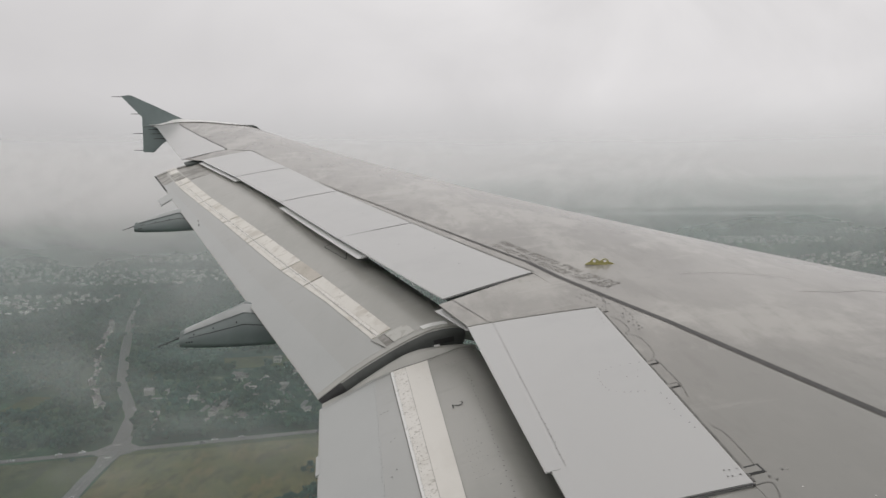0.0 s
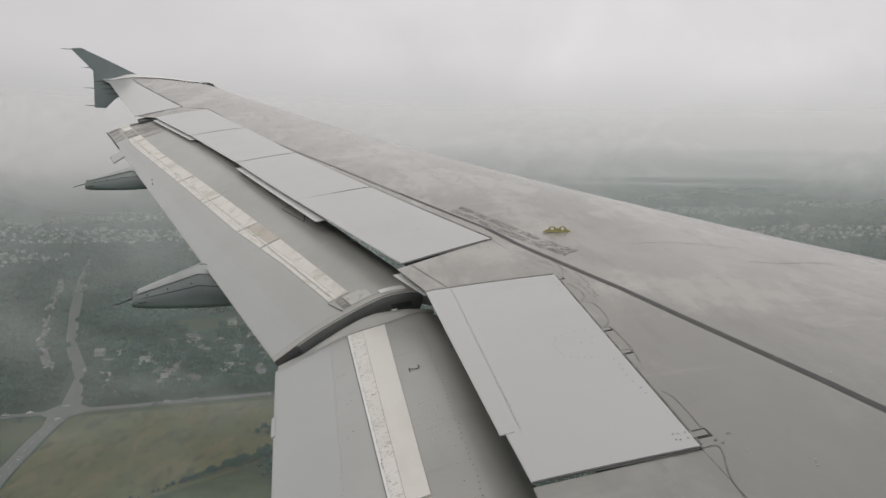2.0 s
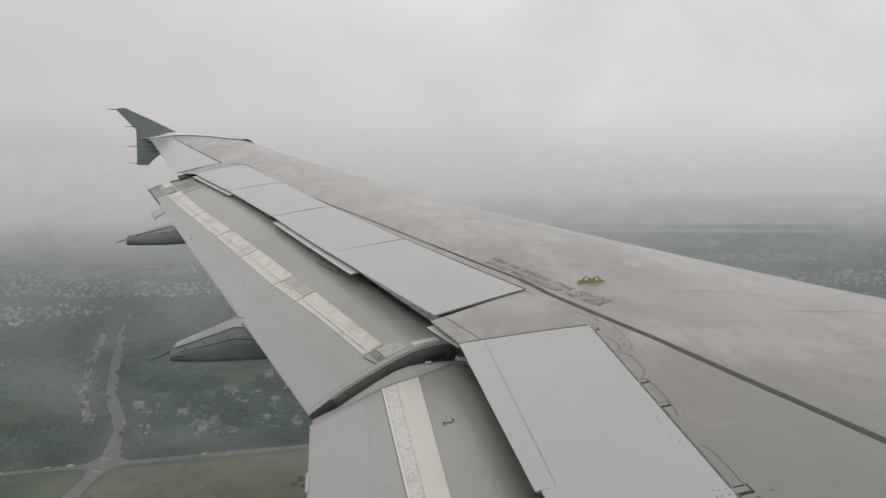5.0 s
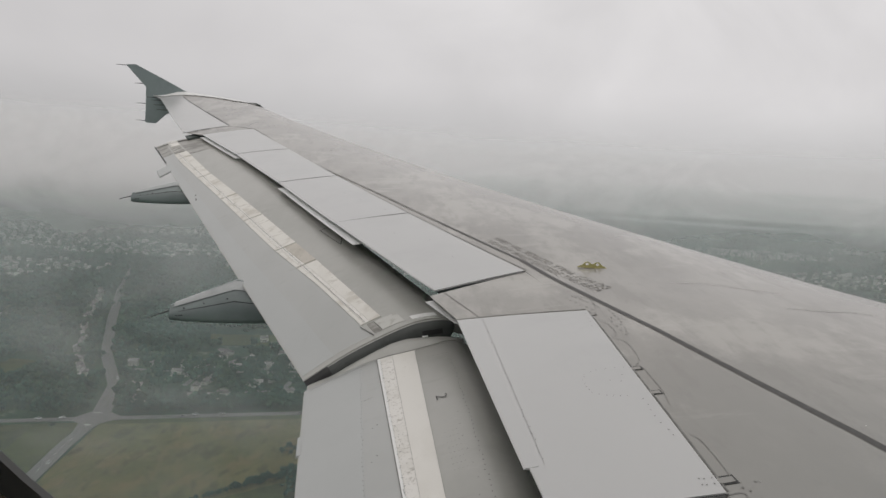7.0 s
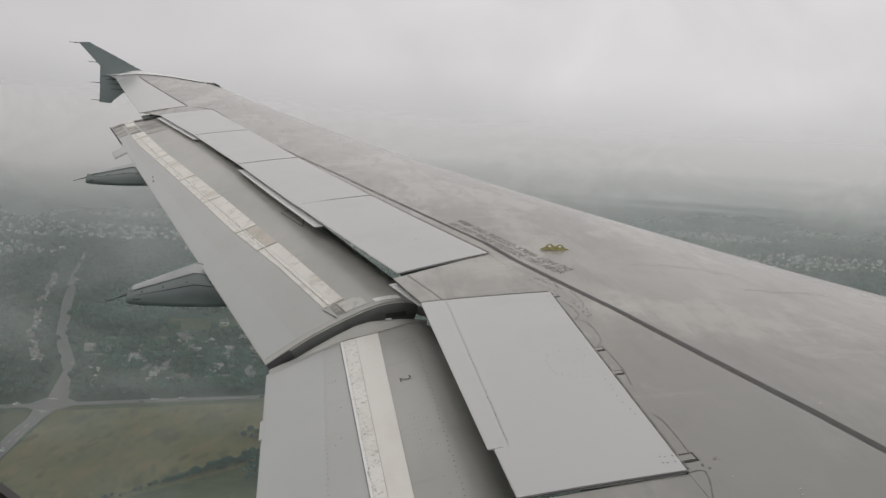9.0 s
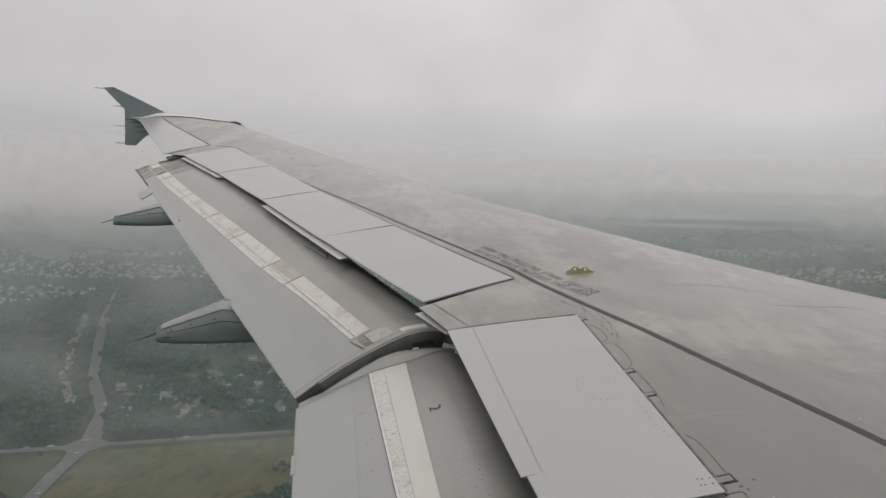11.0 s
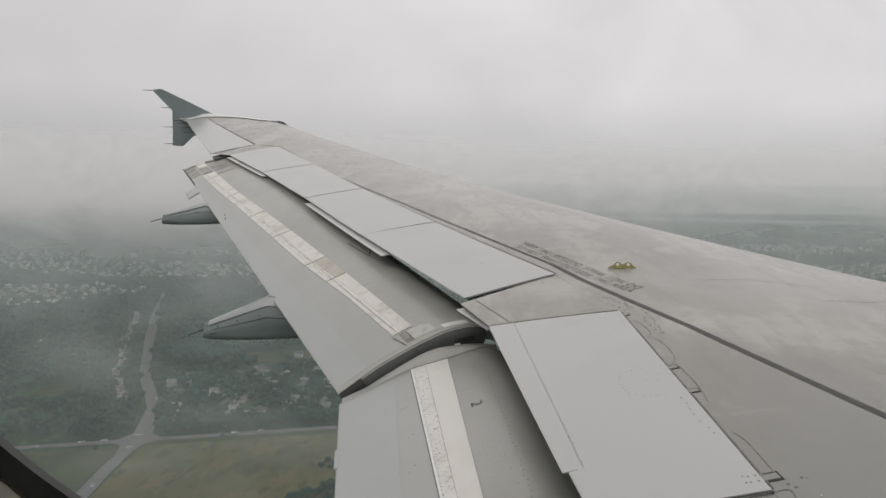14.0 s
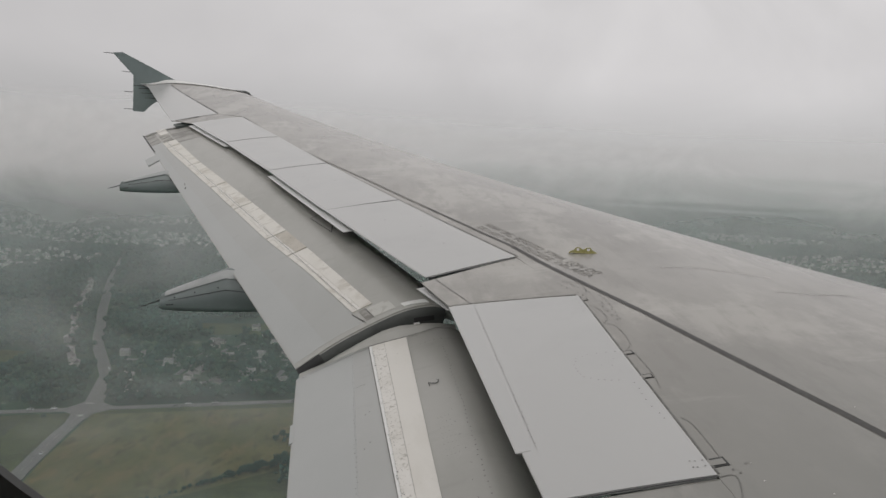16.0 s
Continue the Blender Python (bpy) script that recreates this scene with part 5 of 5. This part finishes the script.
def grow(n, x0, x1, y0, y1, rmin=3.5, rmax=6.5, keep=lambda x, y: True):
    got = 0
    for _ in range(n * 12):
        if got >= n:
            return
        x, y = rng.uniform(x0, x1), rng.uniform(y0, y1)
        if clear(x, y) and keep(x, y):
            c, r = crown(x, y, 2.5, rng.uniform(rmin, rmax))
            cc.append(c), rr.append(r)
            got += 1


grow(4200, -700, 420, 600, 1050, 2.8, 5.6, keep=lambda x, y: noise.noise((x * 0.012, y * 0.012, 3.0)) > -0.4)
grow(2600, -850, 150, 1040, 1520, 3.2, 6.2, keep=lambda x, y: not built_up(x, y) and noise.noise((x * 0.008, y * 0.008, 5.0)) > -0.45)
v1, f1_ = clumps(np.concatenate(cc), np.concatenate(rr), False)
cc, rr = [], []
NEAR = dict(n=44, size=(0.10, 0.27))
plain_crown = crown
crown = lambda x, y, z, r: plain_crown(x, y, z, r, **NEAR)
grow(760, -75, 240, 330, 620)
grow(330, -640, -385, 380, 590)
grow(60, -640, -200, 520, 620, 3, 5, keep=lambda x, y: 12 < y - HWY(x) < 24)
grow(420, -170, 140, 620, 790, 2.6, 4.6)
grow(230, -172, 320, 590, 720, 3, 4.6, keep=lambda x, y: 11 < y - HWY(x) < 24)
v2, f2_ = clumps(np.concatenate(cc), np.concatenate(rr), False)
v, f = np.concatenate([v1, v2]), np.concatenate([f1_, f2_ + len(v1)])
wood = new("woodland", quick_mesh("woodland", v, f, LEAF))
wood.location = (0, 0, GZ)
tagged(wood, "dense dark green summer woodland between houses", "woods", kind="stuff")


# trees standing singly along the hedge and in the fields
def tree(r, high):
    base = new("tree")
    bm = bmesh.new()
    bmesh.ops.create_cone(bm, cap_ends=True, segments=9, radius1=0.32, radius2=0.14, depth=high, matrix=Matrix.Translation((0, 0, high / 2)))
    for k in range(5):
        a = k * 1.26 + rng.uniform(-0.3, 0.3)
        q = Vector((math.cos(a), math.sin(a), 1.1)).normalized()
        m = Matrix.Translation(Vector((0, 0, high * 0.7)) + q * r * 0.4) @ q.to_track_quat("Z", "Y").to_matrix().to_4x4()
        bmesh.ops.create_cone(bm, cap_ends=True, segments=6, radius1=0.12, radius2=0.04, depth=r * 0.9, matrix=m)
    part("trunk", bm, BARK, base)
    c, s = plain_crown(0, 0, high * 0.45, r, n=120, size=(0.07, 0.2))
    o = new("crown", quick_mesh("crown", *clumps(c, s, True), LEAF))
    o.parent = base
    return base


sorts = [tree(3.6, 3.4), tree(2.6, 2.4), tree(4.4, 4.2)]
for o in sorts:
    tagged(o, "broad green tree with an uneven crown by the field", "tree", "trees along the hedge")
stand = [(-150 + 115 * k / 45 + rng.uniform(-1.2, 1.2), 412 + 0.73 * 115 * k / 45 + rng.uniform(-1.5, 1.5)) for k in range(46)] + [(-148, 410), (-143, 414), (-152, 405), (-139, 418), (-60, 481), (-54, 487), (-48, 489), (-42, 497), (-38, 503), (-34, 506), (-46, 534), (-42, 541), (-40, 532), (-37, 538), (-240, 452), (-300, 520), (-214, HWY(-214) - 18)]
for k, (x, y) in enumerate(stand):
    big_end = 0.5 + 1.15 * min(1.0, max(0.0, (x + 100) / 38)) + 0.45 * max(0.0, 1.0 - abs(x + 112) / 8) if k < 46 else 1.5 if k < 60 else 1.0
    m = pose(x, y, GZ, 0, 0, rng.uniform(0, 360)) @ Matrix.Scale(big_end * rng.uniform(0.8, 1.15), 4)
    if k < 3:
        sorts[k].matrix_basis = m
    else:
        copy_thing(sorts[k % 3], m)

# farther woods and rows of roofs, coarser
n = 19000
x, y = np.concatenate([rng.uniform(-2100, 500, n), rng.uniform(500, 2600, n // 2)]), np.concatenate([rng.uniform(1030, 3300, n), rng.uniform(1200, 3600, n // 2)])
keep = np.array([(not built_up(a, b) or rng.random() < 0.55) and noise.noise((a * 0.004, b * 0.004, 1.0)) > -0.22 for a, b in zip(x, y)])
x, y = x[keep], y[keep]
v, f = clumps(np.column_stack([x, y, np.full(len(x), 2.5)]), np.array([rng.uniform(2.5, 5) if built_up(a, b) else rng.uniform(5, 10) for a, b in zip(x, y)]), False)
far = new("far_woodland", quick_mesh("far_woodland", v, f, LEAF))
far.location = (0, 0, GZ)
tagged(far, "far woods fading into haze", "woods", kind="stuff")
bv = np.array([(-1, -1, 0), (1, -1, 0), (1, 1, 0), (-1, 1, 0), (-1, -1, 1), (1, -1, 1), (1, 1, 1), (-1, 1, 1), (-1, 0, 1.7), (1, 0, 1.7)], float)
bf = np.array([(0, 1, 5), (0, 5, 4), (1, 2, 6), (1, 6, 5), (2, 3, 7), (2, 7, 6), (3, 0, 4), (3, 4, 7), (4, 5, 9), (4, 9, 8), (6, 7, 8), (6, 8, 9), (5, 6, 9), (7, 4, 8)])
vs, fs, b = [], [], 0
for cx, cy, ra, rb, t in PATCHES:
    for v0 in np.arange(-rb, rb, 38):
        for u0 in np.arange(-ra, ra, 15):
            u, w = u0 + rng.uniform(-7, 7), v0 + rng.uniform(-9, 9) + 22 * math.sin(u0 / 70 + v0)
            px, py = cx + u * math.cos(t) - w * math.sin(t), cy + u * math.sin(t) + w * math.cos(t)
            if not built_up(px, py) or rng.random() < 0.34:
                continue
            q = bv * np.array([rng.uniform(2.4, 5.0), rng.uniform(2.0, 3.4), rng.uniform(2.4, 4.2)]) * (2.6 if rng.random() < 0.006 else 1)
            a = t + rng.uniform(-0.15, 0.15)
            vs.append(np.column_stack([q[:, 0] * math.cos(a) - q[:, 1] * math.sin(a) + px, q[:, 0] * math.sin(a) + q[:, 1] * math.cos(a) + py, q[:, 2]]))
            fs.append(bf + b)
            b += len(bv)
town = new("far_houses", quick_mesh("far_houses", np.concatenate(vs), np.concatenate(fs), FARHOUSE))
town.location = (0, 0, GZ)
tagged(town, "pale suburban houses far off in haze", "houses", kind="stuff")


# cars on the roads
def car():
    base = new("car")
    for name, mat, pts, w in (("body", PAINT, [(-2.2, 0.35), (-2.2, 0.85), (-1.0, 0.98), (1.7, 0.98), (2.2, 0.8), (2.2, 0.35)], 0.9), ("cabin", PANE, [(-1.1, 0.98), (-0.5, 1.5), (1.0, 1.5), (1.6, 0.98)], 0.78), ("roof", PAINT, [(-0.5, 1.5), (-0.4, 1.56), (0.9, 1.56), (1.0, 1.5)], 0.74)):
        bm = bmesh.new()
        lo, hi = [bm.verts.new((x, -w, z)) for x, z in pts], [bm.verts.new((x, w, z)) for x, z in pts]
        bm.faces.new(lo)
        bm.faces.new(hi[::-1])
        for k in range(len(pts)):
            j = (k + 1) % len(pts)
            bm.faces.new((lo[k], hi[k], hi[j], lo[j]))
        part(name, bm, mat, base)
    for x in (-1.35, 1.4):
        for y in (-0.85, 0.85):
            bm = bmesh.new()
            bmesh.ops.create_cone(bm, cap_ends=True, segments=14, radius1=0.34, radius2=0.34, depth=0.2, matrix=Matrix.Translation((x, y, 0.34)) @ Matrix.Rotation(radians(90), 4, "X"))
            part("wheel", bm, DARK, base)
    return base


first = tagged(car(), "pale parked or driving car on the road", "car", "cars on the roads")
places = [(-230, HWY(-230) + 2, 9), (-214, HWY(-214) + 2, 9), (-128, HWY(-128) - 2, 189), (-120, HWY(-120) + 2, 9), (-100, HWY(-100) + 2, 9), (-260, HWY(-260) - 2, 189), (lane_x(510) + 2, 510, 95), (lane_x(462) - 2, 462, -85), (-206, 708, 110), (-40, HWY(-40) - 2, 189)]
for k, (x, y, a) in enumerate(places):
    if k == 0:
        first.matrix_basis = pose(x, y, GZ + 0.5, 0, 0, a)
    else:
        copy_thing(first, pose(x, y, GZ + 0.5, 0, 0, a))


# haze put into thin see-through sheets over the land, thicker with distance from the viewpoint and patchy
def haze_material(low, back, reach, power, wisp, grain, seed, tint):
    m = bpy.data.materials.new("mist")
    m.use_nodes = True
    t, l = m.node_tree, m.node_tree.links
    t.nodes.clear()
    tc = t.nodes.new("ShaderNodeTexCoord")

    def op(kind, a, b):
        q = t.nodes.new("ShaderNodeMath")
        q.operation = kind
        for k, s in enumerate((a, b)):
            if isinstance(s, (int, float)):
                q.inputs[k].default_value = s
            else:
                l.new(s, q.inputs[k])
        return q.outputs[0]

    def ranged(value, a, b, c, d):
        r = t.nodes.new("ShaderNodeMapRange")
        r.interpolation_type = "SMOOTHSTEP"
        for key, v in (("From Min", a), ("From Max", b), ("To Min", c), ("To Max", d)):
            r.inputs[key].default_value = v
        l.new(value, r.inputs["Value"])
        return r.outputs[0]

    rel = t.nodes.new("ShaderNodeVectorMath")
    rel.inputs[1].default_value = (0, 0, low)
    l.new(tc.outputs["Object"], rel.inputs[0])
    way = t.nodes.new("ShaderNodeVectorMath")
    way.operation = "NORMALIZE"
    l.new(rel.outputs[0], way.inputs[0])

    def cloud(scale, shift):
        """Billows laid out by direction from the viewpoint, so that they look even from the camera."""
        mp = t.nodes.new("ShaderNodeMapping")
        mp.inputs["Location"].default_value, mp.inputs["Scale"].default_value = (seed + shift, seed * 1.7, seed * 0.4), (1, 1, 1.9)
        l.new(way.outputs[0], mp.inputs[0])
        n = node(t, "ShaderNodeTexNoise", Scale=scale, Detail=6.0, Roughness=0.52, Distortion=0.5)
        l.new(mp.outputs[0], n.inputs["Vector"])
        return n.outputs["Fac"]

    ln = t.nodes.new("ShaderNodeVectorMath")
    ln.operation = "LENGTH"
    l.new(tc.outputs["Object"], ln.inputs[0])
    xyz = t.nodes.new("ShaderNodeSeparateXYZ")
    l.new(tc.outputs["Object"], xyz.inputs[0])
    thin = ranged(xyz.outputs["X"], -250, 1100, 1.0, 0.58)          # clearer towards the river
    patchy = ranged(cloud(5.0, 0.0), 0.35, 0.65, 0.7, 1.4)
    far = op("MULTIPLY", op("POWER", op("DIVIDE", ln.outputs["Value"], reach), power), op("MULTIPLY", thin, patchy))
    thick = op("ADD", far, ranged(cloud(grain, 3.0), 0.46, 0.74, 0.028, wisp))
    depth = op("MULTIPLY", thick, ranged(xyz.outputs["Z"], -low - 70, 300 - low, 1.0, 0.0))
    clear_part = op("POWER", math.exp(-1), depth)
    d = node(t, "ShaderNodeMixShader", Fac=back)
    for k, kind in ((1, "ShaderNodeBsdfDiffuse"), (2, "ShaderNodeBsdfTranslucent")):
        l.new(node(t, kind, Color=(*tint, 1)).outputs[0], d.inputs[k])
    tr = t.nodes.new("ShaderNodeBsdfTransparent")
    mx = t.nodes.new("ShaderNodeMixShader")
    l.new(clear_part, mx.inputs[0])
    l.new(d.outputs[0], mx.inputs[1])
    l.new(tr.outputs[0], mx.inputs[2])
    l.new(mx.outputs[0], t.nodes.new("ShaderNodeOutputMaterial").inputs["Surface"])
    return m


RINGS, SPOKES, RIM = 72, 96, 4850.0
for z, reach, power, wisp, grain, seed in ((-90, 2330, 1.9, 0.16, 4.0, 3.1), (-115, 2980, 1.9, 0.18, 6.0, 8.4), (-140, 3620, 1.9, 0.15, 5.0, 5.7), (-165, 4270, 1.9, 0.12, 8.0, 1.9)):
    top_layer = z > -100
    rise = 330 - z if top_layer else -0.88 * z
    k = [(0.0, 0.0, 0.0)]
    for i in range(1, RINGS + 1):       # a wide dish whose rim climbs past eye level and thins out, to blend into the horizon sky
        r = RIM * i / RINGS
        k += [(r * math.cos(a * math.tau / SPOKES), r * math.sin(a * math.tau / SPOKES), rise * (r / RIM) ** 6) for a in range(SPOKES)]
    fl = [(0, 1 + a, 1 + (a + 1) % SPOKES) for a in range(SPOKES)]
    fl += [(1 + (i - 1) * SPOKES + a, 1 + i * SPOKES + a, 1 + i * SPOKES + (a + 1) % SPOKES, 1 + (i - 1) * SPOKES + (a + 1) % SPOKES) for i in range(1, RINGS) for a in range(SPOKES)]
    # haze colour painted in by layer: grey to meet the horizon, teal lower down
    paint = haze_material(z, 0.42 if top_layer else 0.46, reach, power, wisp, grain, seed, (0.845, 0.835, 0.833) if top_layer else (0.80, 0.815, 0.81) if z > -130 else (0.60, 0.80, 0.765))
    layer = tagged(mesh_object("backdrop_mist", k, fl, paint), "see-through haze sheet fitted round the camera's view", "mist", kind="structure")
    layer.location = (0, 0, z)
